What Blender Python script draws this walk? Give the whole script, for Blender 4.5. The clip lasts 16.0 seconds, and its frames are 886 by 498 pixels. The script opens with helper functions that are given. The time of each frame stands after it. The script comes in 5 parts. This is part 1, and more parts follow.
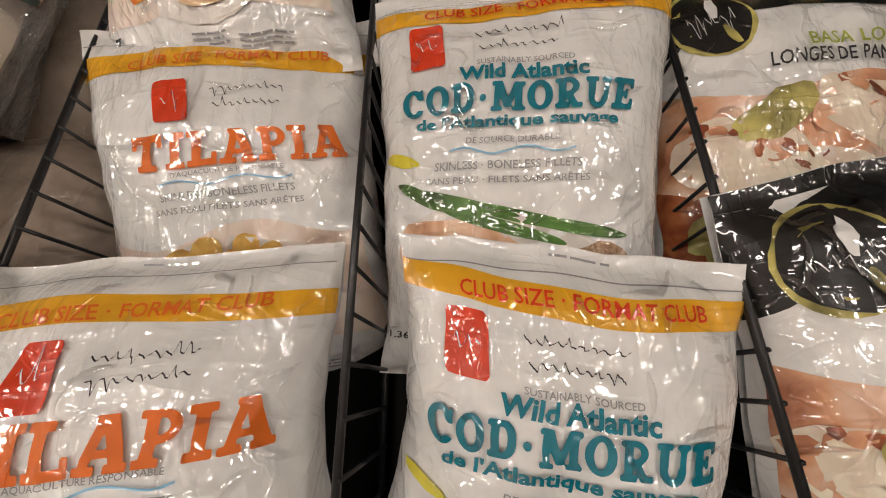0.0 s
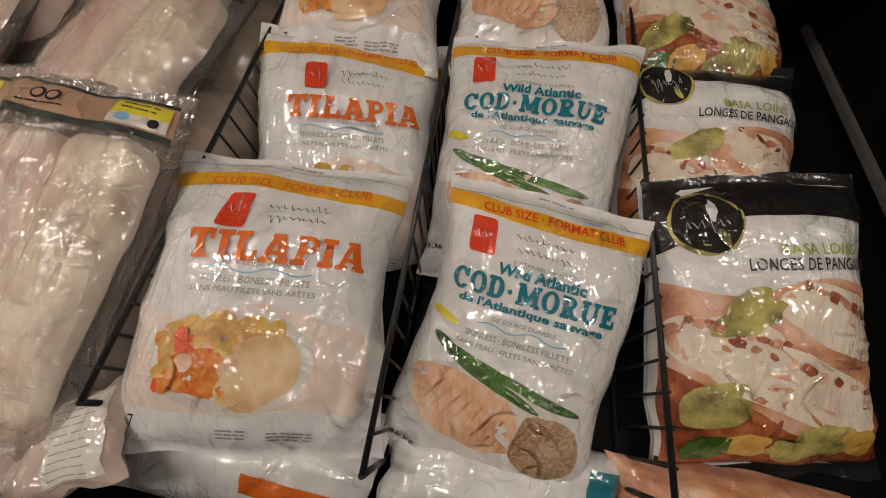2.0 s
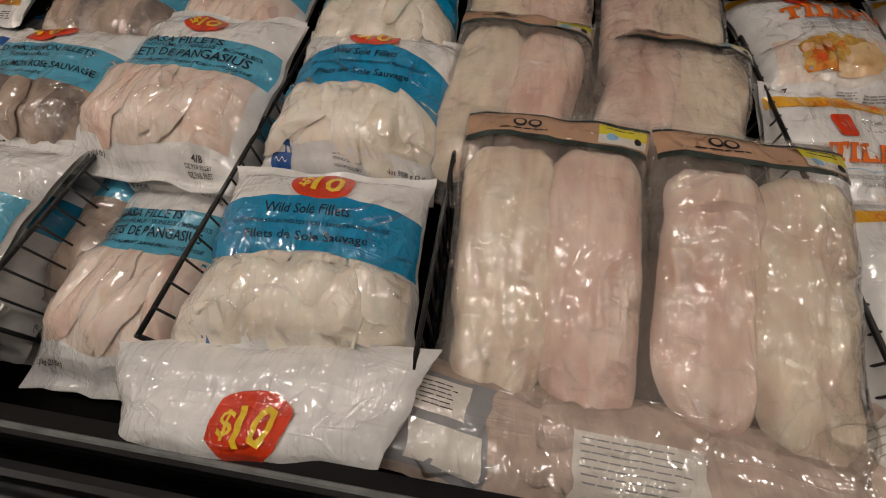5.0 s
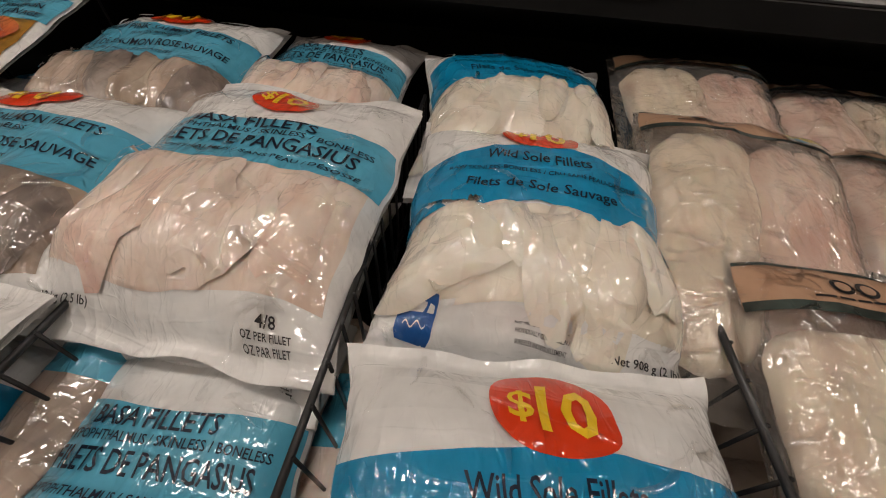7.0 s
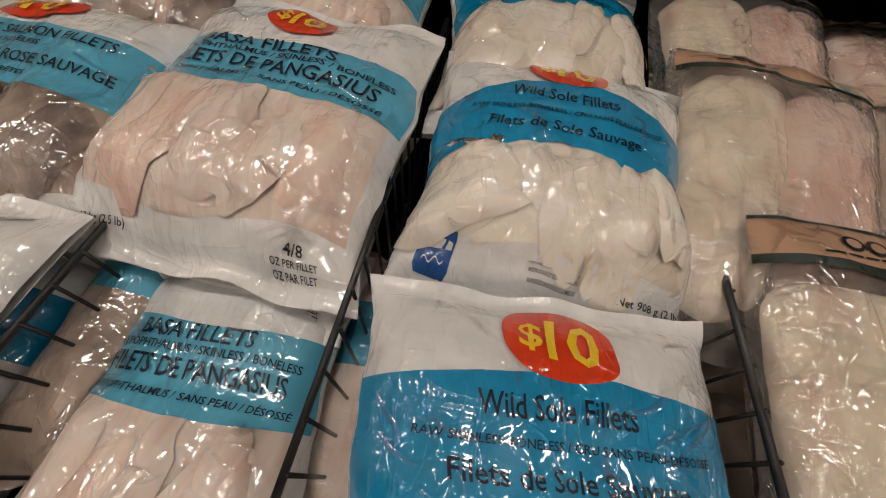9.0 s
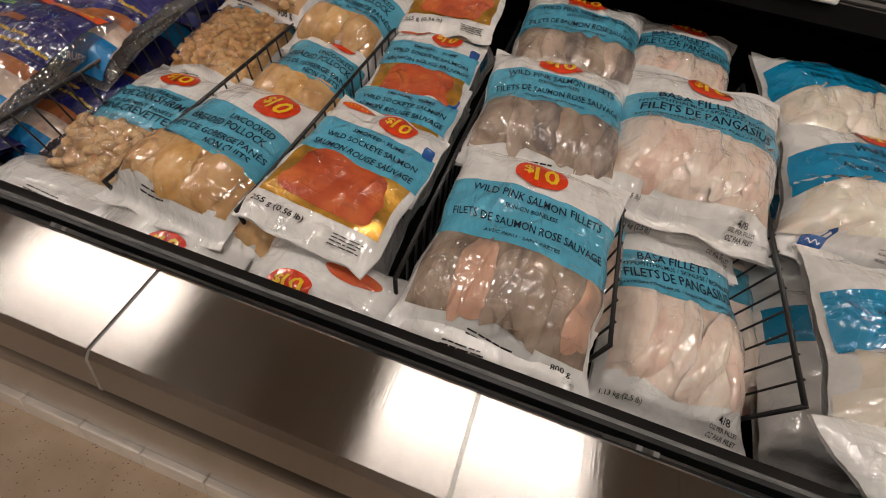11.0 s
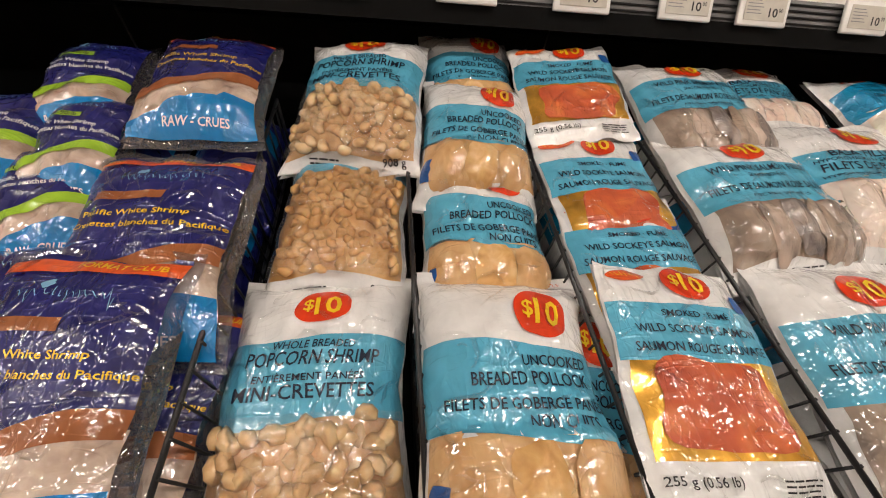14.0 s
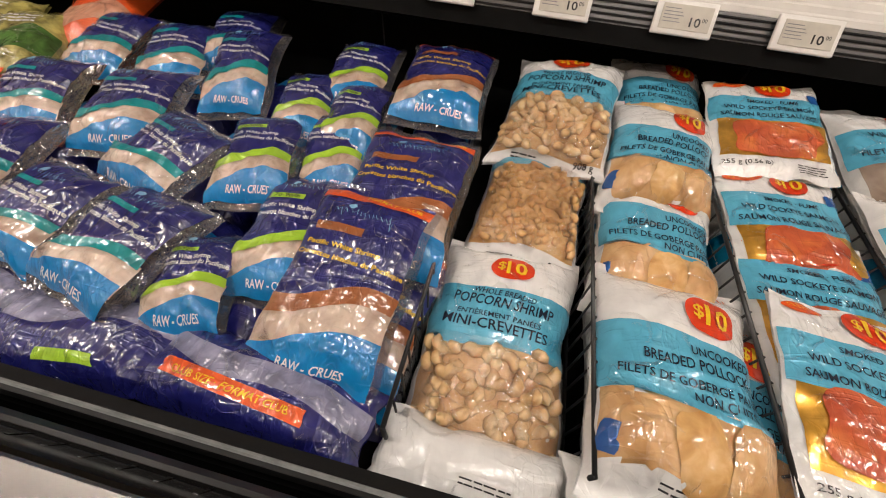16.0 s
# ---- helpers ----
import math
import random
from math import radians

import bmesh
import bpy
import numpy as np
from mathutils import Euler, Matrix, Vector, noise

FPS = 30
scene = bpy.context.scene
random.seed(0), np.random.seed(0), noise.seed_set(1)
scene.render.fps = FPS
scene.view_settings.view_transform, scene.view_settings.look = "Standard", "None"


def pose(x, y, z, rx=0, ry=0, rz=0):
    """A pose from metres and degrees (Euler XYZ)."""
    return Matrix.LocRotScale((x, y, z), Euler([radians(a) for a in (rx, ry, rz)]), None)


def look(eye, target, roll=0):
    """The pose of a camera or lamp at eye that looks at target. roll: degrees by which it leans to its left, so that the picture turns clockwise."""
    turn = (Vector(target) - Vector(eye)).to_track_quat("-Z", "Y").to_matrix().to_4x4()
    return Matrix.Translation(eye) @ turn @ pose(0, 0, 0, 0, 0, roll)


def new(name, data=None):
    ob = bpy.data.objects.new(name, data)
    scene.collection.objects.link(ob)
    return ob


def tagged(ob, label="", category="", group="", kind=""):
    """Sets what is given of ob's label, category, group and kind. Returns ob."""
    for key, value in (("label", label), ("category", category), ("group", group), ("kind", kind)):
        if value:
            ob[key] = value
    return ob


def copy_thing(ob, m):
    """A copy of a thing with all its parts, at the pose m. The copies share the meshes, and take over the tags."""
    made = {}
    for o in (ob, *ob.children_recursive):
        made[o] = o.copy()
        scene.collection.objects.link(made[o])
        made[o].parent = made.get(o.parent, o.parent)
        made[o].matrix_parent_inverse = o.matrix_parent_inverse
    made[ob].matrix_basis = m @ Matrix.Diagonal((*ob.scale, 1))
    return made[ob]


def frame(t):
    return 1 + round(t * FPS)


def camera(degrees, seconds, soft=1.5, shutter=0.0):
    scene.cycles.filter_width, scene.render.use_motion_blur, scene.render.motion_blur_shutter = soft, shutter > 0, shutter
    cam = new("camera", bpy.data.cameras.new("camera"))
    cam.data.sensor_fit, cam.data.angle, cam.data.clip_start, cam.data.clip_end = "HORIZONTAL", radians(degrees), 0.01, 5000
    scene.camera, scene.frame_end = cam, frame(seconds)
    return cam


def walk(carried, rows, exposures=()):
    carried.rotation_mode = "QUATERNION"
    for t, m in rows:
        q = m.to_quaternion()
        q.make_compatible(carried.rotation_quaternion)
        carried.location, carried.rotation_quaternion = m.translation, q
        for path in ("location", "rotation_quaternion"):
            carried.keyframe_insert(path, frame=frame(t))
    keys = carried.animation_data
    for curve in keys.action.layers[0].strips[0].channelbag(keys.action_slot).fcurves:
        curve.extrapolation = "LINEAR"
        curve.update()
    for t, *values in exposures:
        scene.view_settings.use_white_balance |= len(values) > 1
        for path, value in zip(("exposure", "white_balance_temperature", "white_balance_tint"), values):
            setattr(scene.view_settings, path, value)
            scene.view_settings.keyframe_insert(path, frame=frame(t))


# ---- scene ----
cam = camera(100.8, 16.0, 1.1)
PATH = [
    (0, (0.004, 0.024, 1.236), (-0.13, 1.428, -0.182), -5.9),
    (0.5, (-0.009, 0.016, 1.218), (-0.099, 1.394, -0.229), -3.7),
    (1, (-0.005, 0.021, 1.211), (-0.087, 1.316, -0.31), -3.9),
    (1.5, (0.004, -0.029, 1.267), (-0.127, 1.363, -0.163), -4.5),
    (2, (-0.012, -0.185, 1.282), (-0.163, 1.308, -0.041), 3.6),
    (2.5, (-0.171, -0.27, 1.251), (-0.415, 1.202, -0.08), 7.0),
    (3, (-0.374, -0.343, 1.24), (-0.712, 1.111, -0.09), 5.9),
    (3.5, (-0.481, -0.358, 1.251), (-0.705, 1.201, 0.019), 9.9),
    (4, (-0.543, -0.363, 1.269), (-0.768, 1.278, 0.147), 0.5),
    (4.5, (-0.661, -0.384, 1.257), (-0.83, 1.263, 0.135), 3.1),
    (5, (-0.836, -0.342, 1.263), (-1.05, 1.285, 0.121), 2.2),
    (5.2, (-0.902, -0.302, 1.266), (-1.096, 1.324, 0.118), 1.3),
    (7.5, (-1.134, -0.09, 1.222), (-1.215, 1.774, 0.501), 7.4),
    (8, (-1.131, -0.081, 1.215), (-1.181, 1.695, 0.297), 7.8),
    (10.3, (-1.269, -0.34, 1.274), (-1.47, 1.302, 0.151), 9.5),
    (10.5, (-1.375, -0.399, 1.272), (-1.581, 1.265, 0.182), 9.0),
    (11, (-1.67, -0.508, 1.23), (-1.9, 1.159, 0.149), 14.5),
    (11.5, (-1.921, -0.461, 1.242), (-2.099, 1.271, 0.258), 8.2),
    (12, (-2.122, -0.416, 1.27), (-2.021, 1.357, 0.35), 1.2),
    (12.5, (-2.231, -0.359, 1.292), (-2.102, 1.411, 0.369), 2.6),
    (13, (-2.263, -0.313, 1.3), (-1.938, 1.458, 0.43), 2.7),
    (13.5, (-2.27, -0.281, 1.301), (-1.941, 1.454, 0.362), 3.1),
    (14, (-2.277, -0.281, 1.305), (-2.001, 1.468, 0.375), 3.3),
    (14.5, (-2.296, -0.291, 1.304), (-2.049, 1.466, 0.38), 4.2),
    (15, (-2.297, -0.308, 1.313), (-2.072, 1.451, 0.389), 3.5),
    (15.5, (-2.371, -0.368, 1.329), (-2.459, 1.381, 0.362), 4.4),
    (16, (-2.427, -0.415, 1.309), (-2.642, 1.328, 0.352), 9.0),
]
EXPOSURES = [(0, -0.5), (0.5, -0.80), (1.0, -0.88), (1.5, -0.86), (2.0, -0.83), (3.0, -0.80), (3.5, -0.80), (5.0, -1.04), (7.5, -0.86), (8.2, -0.93), (10.5, -0.86), (11.0, -0.78), (12.0, -0.45), (13.0, -0.3), (14.5, -0.2), (16.0, -0.15)]
walk(cam, [(t, look(eye, target, roll)) for t, eye, target, roll in PATH], EXPOSURES)

# ---- light ----
LAMP = 56.0
world = bpy.data.worlds.new("store_air")
world.use_nodes = True
world.node_tree.nodes["Background"].inputs[0].default_value = (1.0, 0.9, 0.8, 1)
world.node_tree.nodes["Background"].inputs[1].default_value = 0.05
scene.world = world

# ---- materials ----


def nodes_of(name):
    m = bpy.data.materials.new(name)
    m.use_nodes = True
    t = m.node_tree
    return m, t, t.nodes["Principled BSDF"]


def link(t, a, b):
    t.links.new(a, b)


def math_node(t, op, a, b=None):
    n = t.nodes.new("ShaderNodeMath")
    n.operation = op
    for i, v in enumerate((a, b)):
        if v is None:
            continue
        if isinstance(v, (int, float)):
            n.inputs[i].default_value = v
        else:
            link(t, v, n.inputs[i])
    return n.outputs[0]


def noise_node(t, vec, scale, detail=2.0, dist=0.0):
    n = t.nodes.new("ShaderNodeTexNoise")
    n.inputs["Scale"].default_value, n.inputs["Detail"].default_value, n.inputs["Distortion"].default_value = scale, detail, dist
    link(t, vec, n.inputs["Vector"])
    return n.outputs["Fac"]


def ramp_node(t, fac, stops):
    r = t.nodes.new("ShaderNodeValToRGB")
    while len(r.color_ramp.elements) < len(stops):
        r.color_ramp.elements.new(0.5)
    for e, (p, c) in zip(r.color_ramp.elements, stops):
        e.position, e.color = p, (*c, 1)
    link(t, fac, r.inputs[0])
    return r.outputs[0]


def position(t):
    return t.nodes.new("ShaderNodeNewGeometry").outputs["Position"]


def crease_layer(t, pos, size, turn, half, few_scale, few_from):
    """Narrow raised creases along the level lines of a stretched noise, only here and there."""
    mp = t.nodes.new("ShaderNodeMapping")
    mp.inputs["Scale"].default_value, mp.inputs["Rotation"].default_value = size, (0.4, 0.2, turn)
    link(t, pos, mp.inputs["Vector"])
    f = math_node(t, "ABSOLUTE", math_node(t, "SUBTRACT", noise_node(t, mp.outputs[0], 1.0, 0.6, 0.9), 0.5))
    f = math_node(t, "DIVIDE", f, half)
    up = math_node(t, "MAXIMUM", math_node(t, "SUBTRACT", 1.0, math_node(t, "MULTIPLY", f, f)), 0.0)
    ridge = math_node(t, "MULTIPLY", up, up)
    few = math_node(t, "MULTIPLY", math_node(t, "SUBTRACT", noise_node(t, pos, few_scale, 1.0), few_from), 7.0)
    few = math_node(t, "MINIMUM", math_node(t, "MAXIMUM", few, 0.0), 1.0)
    return math_node(t, "MULTIPLY", ridge, few)


def crinkle(t, b, strength, dist=0.0042, scale=1.0):
    """Creased plastic: thin sharp folds over slack, gently faceted film."""
    pos = position(t)
    h = math_node(t, "MULTIPLY", noise_node(t, pos, 16 * scale, 1.0, 0.6), 0.55)
    for size, turn, tall in (((50, 8, 25), 0.5, 0.60), ((8, 44, 20), -0.35, 0.54), ((82, 38, 50), 0.95, 0.20)):
        mp = t.nodes.new("ShaderNodeMapping")
        mp.inputs["Scale"].default_value, mp.inputs["Rotation"].default_value = tuple(q * scale for q in size), (0.4, 0, turn)
        link(t, pos, mp.inputs["Vector"])
        f = math_node(t, "ABSOLUTE", math_node(t, "SUBTRACT", noise_node(t, mp.outputs[0], 1.0, 0.0, 0.5), 0.5))
        h = math_node(t, "SUBTRACT", h, math_node(t, "MULTIPLY", f, 2.0 * tall))
    creases = None
    for size, turn, half, few, start, tall in (((46, 10, 26), 0.5, 0.066, 17, 0.42, 0.17), ((9, 50, 24), -0.3, 0.064, 21, 0.43, 0.17),
                                               ((34, 26, 30), 1.1, 0.053, 13, 0.42, 0.15), ((95, 40, 60), -0.8, 0.12, 11, 0.45, 0.10)):
        layer = math_node(t, "MULTIPLY", crease_layer(t, pos, tuple(q * scale for q in size), turn, half, few * scale, start), tall)
        creases = layer if creases is None else math_node(t, "ADD", creases, layer)
    h = math_node(t, "ADD", h, creases)
    bump = t.nodes.new("ShaderNodeBump")
    bump.inputs["Strength"].default_value, bump.inputs["Distance"].default_value = strength, dist
    link(t, h, bump.inputs["Height"])
    link(t, bump.outputs[0], b.inputs["Coat Normal"])
    soft = t.nodes.new("ShaderNodeBump")
    soft.inputs["Strength"].default_value, soft.inputs["Distance"].default_value = strength * 0.16, dist
    link(t, h, soft.inputs["Height"])
    link(t, soft.outputs[0], b.inputs["Normal"])
    return bump


def film(name, colour, rough=0.24, var=0.06, strength=1.0, coat=1.0):
    """Glossy printed plastic film."""
    m, t, b = nodes_of(name)
    n = noise_node(t, position(t), 30, 3.0, 0.3)
    dark = tuple(c * (1 - 2.2 * var) for c in colour)
    light = tuple(min(1, c * (1 + var) + 0.3 * var * 0.2) for c in colour)
    link(t, ramp_node(t, n, ((0.3, dark), (0.7, light))), b.inputs["Base Color"])
    b.inputs["Roughness"].default_value = rough + 0.12
    b.inputs["Specular IOR Level"].default_value = 0.2
    b.inputs["Coat Weight"].default_value, b.inputs["Coat Roughness"].default_value = coat, 0.045
    b.inputs["Coat IOR"].default_value = 1.8
    crinkle(t, b, strength)
    return m


def flesh(name, light, mid, dark, stretch=(60, 9, 20), strength=0.95, coat=1.0, sss=0.15):
    """Frozen fish or shrimp under tight clear film."""
    m, t, b = nodes_of(name)
    pos = position(t)
    mp = t.nodes.new("ShaderNodeMapping")
    mp.inputs["Scale"].default_value = stretch
    link(t, pos, mp.inputs["Vector"])
    grain = noise_node(t, mp.outputs[0], 1.0, 4.0, 0.6)
    blot = noise_node(t, pos, 17, 2.0, 0.4)
    mix = math_node(t, "ADD", math_node(t, "MULTIPLY", grain, 0.55), math_node(t, "MULTIPLY", blot, 0.45))
    link(t, ramp_node(t, mix, ((0.33, dark), (0.5, mid), (0.66, light))), b.inputs["Base Color"])
    b.inputs["Roughness"].default_value = 0.42
    b.inputs["Specular IOR Level"].default_value = 0.25
    b.inputs["Coat Weight"].default_value, b.inputs["Coat Roughness"].default_value = coat, 0.045
    b.inputs["Coat IOR"].default_value = 1.8
    b.inputs["Subsurface Weight"].default_value = sss
    b.inputs["Subsurface Radius"].default_value = (0.02, 0.01, 0.006)
    b.inputs["Subsurface Scale"].default_value = 0.3
    crinkle(t, b, strength)
    return m


def plain(name, colour, rough=0.5, metal=0.0, var=0.1, scale=40, bump=0.0, spec=0.5):
    m, t, b = nodes_of(name)
    n = noise_node(t, position(t), scale, 4.0)
    link(t, ramp_node(t, n, ((0.3, tuple(c * (1 - var) for c in colour)), (0.7, tuple(min(1, c * (1 + var)) for c in colour)))), b.inputs["Base Color"])
    b.inputs["Roughness"].default_value, b.inputs["Metallic"].default_value = rough, metal
    b.inputs["Specular IOR Level"].default_value = spec
    if bump:
        bm_ = t.nodes.new("ShaderNodeBump")
        bm_.inputs["Strength"].default_value, bm_.inputs["Distance"].default_value = bump, 0.002
        link(t, n, bm_.inputs["Height"])
        link(t, bm_.outputs[0], b.inputs["Normal"])
    return m


def clear_film(name, tint=(1, 1, 1), gloss=0.085, haze=0.0):
    """Thin clear plastic: mostly see-through, with creased highlights."""
    m, t, b = nodes_of(name)
    out = t.nodes["Material Output"]
    b.inputs["Base Color"].default_value = (0.88, 0.86, 0.84, 1)
    b.inputs["Metallic"].default_value, b.inputs["Roughness"].default_value = 0.88, 0.05
    link(t, crinkle(t, b, 1.0, 0.005, 1.1).outputs[0], b.inputs["Normal"])
    see = t.nodes.new("ShaderNodeBsdfTransparent")
    see.inputs[0].default_value = (*tint, 1)
    fres = t.nodes.new("ShaderNodeFresnel")
    fres.inputs[0].default_value = 1.45
    fac = math_node(t, "ADD", fres.outputs[0], gloss)
    milk = t.nodes.new("ShaderNodeBsdfDiffuse")
    milk.inputs[0].default_value = (0.82, 0.78, 0.74, 1)
    veil = t.nodes.new("ShaderNodeMixShader")
    veil.inputs[0].default_value = haze
    link(t, see.outputs[0], veil.inputs[1])
    link(t, milk.outputs[0], veil.inputs[2])
    mix = t.nodes.new("ShaderNodeMixShader")
    link(t, fac, mix.inputs[0])
    link(t, veil.outputs[0], mix.inputs[1])
    link(t, b.outputs[0], mix.inputs[2])
    link(t, mix.outputs[0], out.inputs[0])
    return m


def steel(name, colour, rough, brush=True):
    m, t, b = nodes_of(name)
    pos = position(t)
    mp = t.nodes.new("ShaderNodeMapping")
    mp.inputs["Scale"].default_value = (420, 3, 3)
    link(t, pos, mp.inputs["Vector"])
    n = noise_node(t, mp.outputs[0], 1.0, 3.0)
    link(t, ramp_node(t, n, ((0.31, tuple(c * 0.7 for c in colour)), (0.34, tuple(c * 0.95 for c in colour)), (0.7, colour))), b.inputs["Base Color"])
    b.inputs["Metallic"].default_value, b.inputs["Roughness"].default_value = 1.0, rough
    if brush:
        tan = t.nodes.new("ShaderNodeTangent")
        tan.direction_type, tan.axis = "RADIAL", "X"
        link(t, tan.outputs[0], b.inputs["Tangent"])
        b.inputs["Anisotropic"].default_value, b.inputs["Anisotropic Rotation"].default_value = 1.0, 0.0
        bp = t.nodes.new("ShaderNodeBump")
        bp.inputs["Strength"].default_value, bp.inputs["Distance"].default_value = 0.06, 0.001
        link(t, n, bp.inputs["Height"])
        link(t, bp.outputs[0], b.inputs["Normal"])
    return m


def lamp_glow(name, colour, strength):
    m, t, b = nodes_of(name)
    b.inputs["Base Color"].default_value = (0.9, 0.9, 0.9, 1)
    b.inputs["Emission Color"].default_value, b.inputs["Emission Strength"].default_value = (*colour, 1), strength
    return m


WHITE = film("white_print_film", (0.80, 0.795, 0.78))
MILK = film("milky_film", (0.46, 0.37, 0.30), 0.2, 0.10, 0.9, 0.9)
PINKMILK = film("pinkish_clear_film", (0.55, 0.44, 0.37), 0.2, 0.12, 0.8, 1.0)
BLUE = film("sky_blue_print", (0.09, 0.41, 0.59))
CYAN = film("strong_blue_print", (0.0, 0.25, 0.48))
RED = film("red_print", (0.72, 0.045, 0.008), 0.24, 0.05)
YELLOW = film("yellow_print", (0.92, 0.58, 0.02), 0.24, 0.04)
GOLD = film("golden_yellow_print", (0.82, 0.42, 0.02), 0.24, 0.05)
BLACK = film("black_print", (0.012, 0.012, 0.012), 0.24, 0.05, 0.7, 0.6)
INK = film("dark_ink", (0.015, 0.015, 0.018), 0.3, 0.05, 0.6, 0.5)
INKBLUE = film("dark_blue_ink", (0.004, 0.012, 0.03), 0.3, 0.05, 0.6, 0.5)
GREY = film("grey_ink", (0.30, 0.30, 0.31), 0.3, 0.05, 0.3)
TEAL = film("teal_ink", (0.0, 0.18, 0.25), 0.3, 0.05, 0.3)
ORANGE = film("orange_ink", (0.78, 0.16, 0.015), 0.3, 0.05, 0.3)
PALEBLUE = film("pale_blue_ink", (0.25, 0.52, 0.75), 0.3, 0.05, 0.3)
HAZE = film("hazy_lilac_film", (0.24, 0.24, 0.36), 0.2, 0.25, 1.2)
MSCBLUE = film("royal_blue_print", (0.01, 0.09, 0.33))
NAVY = film("navy_print", (0.010, 0.012, 0.135), 0.22, 0.12, 1.2, 1.0)
SEA = film("bright_blue_print", (0.0, 0.22, 0.55), 0.22, 0.08, 1.2, 1.0)
LIME = film("lime_print", (0.36, 0.60, 0.04))
BROWN = film("brown_print", (0.34, 0.11, 0.035), 0.22, 0.08, 0.8, 0.9)
TEALBAND = film("sea_green_print", (0.0, 0.26, 0.28), 0.22, 0.08, 0.8, 0.9)
FLAME = film("orange_red_print", (0.80, 0.11, 0.02))
KRAFT = film("kraft_card_print", (0.50, 0.31, 0.20), 0.35, 0.06, 0.3)
DARKGREEN = film("dark_green_print", (0.03, 0.05, 0.045), 0.3, 0.3, 0.3)
PALEYELLOW = film("lemon_print", (0.75, 0.66, 0.05), 0.3, 0.05, 0.3)
GREENINK = film("olive_green_ink", (0.35, 0.40, 0.06), 0.3, 0.05, 0.3)
WHITEINK = film("white_ink", (0.85, 0.85, 0.85), 0.3, 0.03, 0.3)
BEAN = film("green_bean_print", (0.06, 0.16, 0.02), 0.24, 0.3)
LETTUCE = film("pale_green_print", (0.48, 0.42, 0.12), 0.24, 0.35)
PLATE = film("plate_print", (0.72, 0.68, 0.62), 0.24, 0.05)

BASA = flesh("pale_basa_flesh", (0.85, 0.75, 0.67), (0.79, 0.66, 0.57), (0.66, 0.50, 0.41))
SOLE = flesh("ivory_sole_flesh", (0.86, 0.81, 0.71), (0.79, 0.72, 0.61), (0.64, 0.57, 0.46), (25, 14, 20))
PALESOLE = flesh("pale_sole_flesh", (0.88, 0.84, 0.76), (0.82, 0.76, 0.66), (0.67, 0.60, 0.50), (14, 30, 20))
PINKFISH = flesh("pink_fillet_flesh", (0.86, 0.74, 0.64), (0.80, 0.62, 0.52), (0.68, 0.44, 0.36), (46, 5, 20), 1.0, 1.0)
PALEFISH = flesh("white_fillet_flesh", (0.87, 0.79, 0.66), (0.80, 0.70, 0.56), (0.66, 0.51, 0.40), (46, 5, 20), 1.0, 1.0)
SALMONSKIN = flesh("grey_salmon_skin", (0.45, 0.38, 0.33), (0.22, 0.18, 0.16), (0.08, 0.07, 0.07), (40, 12, 20))
SALMONPINK = flesh("pale_salmon_flesh", (0.74, 0.42, 0.30), (0.62, 0.30, 0.19), (0.45, 0.19, 0.12), (30, 10, 20))
SMOKED = flesh("smoked_salmon_flesh", (0.72, 0.20, 0.05), (0.55, 0.10, 0.03), (0.40, 0.06, 0.02), (12, 20, 20), 0.9)
GOLDBOARD = film("gold_foil_board", (0.85, 0.45, 0.06), 0.2, 0.15, 0.6, 1.0)
CRUMB = flesh("golden_breadcrumb", (0.80, 0.56, 0.30), (0.66, 0.39, 0.15), (0.46, 0.23, 0.07), (40, 40, 40), 0.5, 0.4)
POLLOCK = flesh("pale_breadcrumb", (0.72, 0.47, 0.24), (0.60, 0.36, 0.16), (0.45, 0.24, 0.09), (35, 25, 30), 0.9, 0.9)
SHRIMP = flesh("raw_shrimp_flesh", (0.74, 0.62, 0.52), (0.58, 0.45, 0.36), (0.36, 0.25, 0.19), (40, 40, 40), 0.9)
COOKED = flesh("grilled_fillet_print", (0.84, 0.62, 0.46), (0.74, 0.46, 0.29), (0.48, 0.22, 0.10), (80, 22, 30), 0.9, 0.6)
STEW = flesh("tomato_stew_print", (0.78, 0.42, 0.08), (0.70, 0.22, 0.03), (0.50, 0.06, 0.01), (90, 90, 90), 0.9, 0.6)
POTATO = flesh("roast_potato_print", (0.80, 0.55, 0.16), (0.65, 0.38, 0.08), (0.40, 0.20, 0.04), (60, 60, 60), 0.9, 0.6)
GRAIN = flesh("brown_rice_print", (0.62, 0.48, 0.34), (0.42, 0.26, 0.15), (0.15, 0.07, 0.03), (300, 300, 300), 0.9, 0.6)
SPICED = flesh("spiced_fillet_print", (0.82, 0.62, 0.50), (0.70, 0.36, 0.20), (0.26, 0.05, 0.02), (11, 24, 16), 0.9, 0.8)
CHAR = flesh("charred_spice_print", (0.50, 0.17, 0.06), (0.32, 0.08, 0.03), (0.10, 0.03, 0.015), (60, 60, 60), 0.9, 0.8)
MIXSALMON = flesh("salmon_skin_and_flesh", (0.60, 0.46, 0.38), (0.42, 0.33, 0.27), (0.13, 0.105, 0.095), (26, 7, 14), 0.9)
DULLSALMON = flesh("dull_salmon_flesh", (0.74, 0.48, 0.36), (0.60, 0.36, 0.26), (0.33, 0.24, 0.19), (26, 7, 14), 0.9)
GREYSKIN = flesh("grey_brown_fish_skin", (0.50, 0.41, 0.33), (0.33, 0.25, 0.195), (0.13, 0.10, 0.08), (26, 7, 14), 0.9)
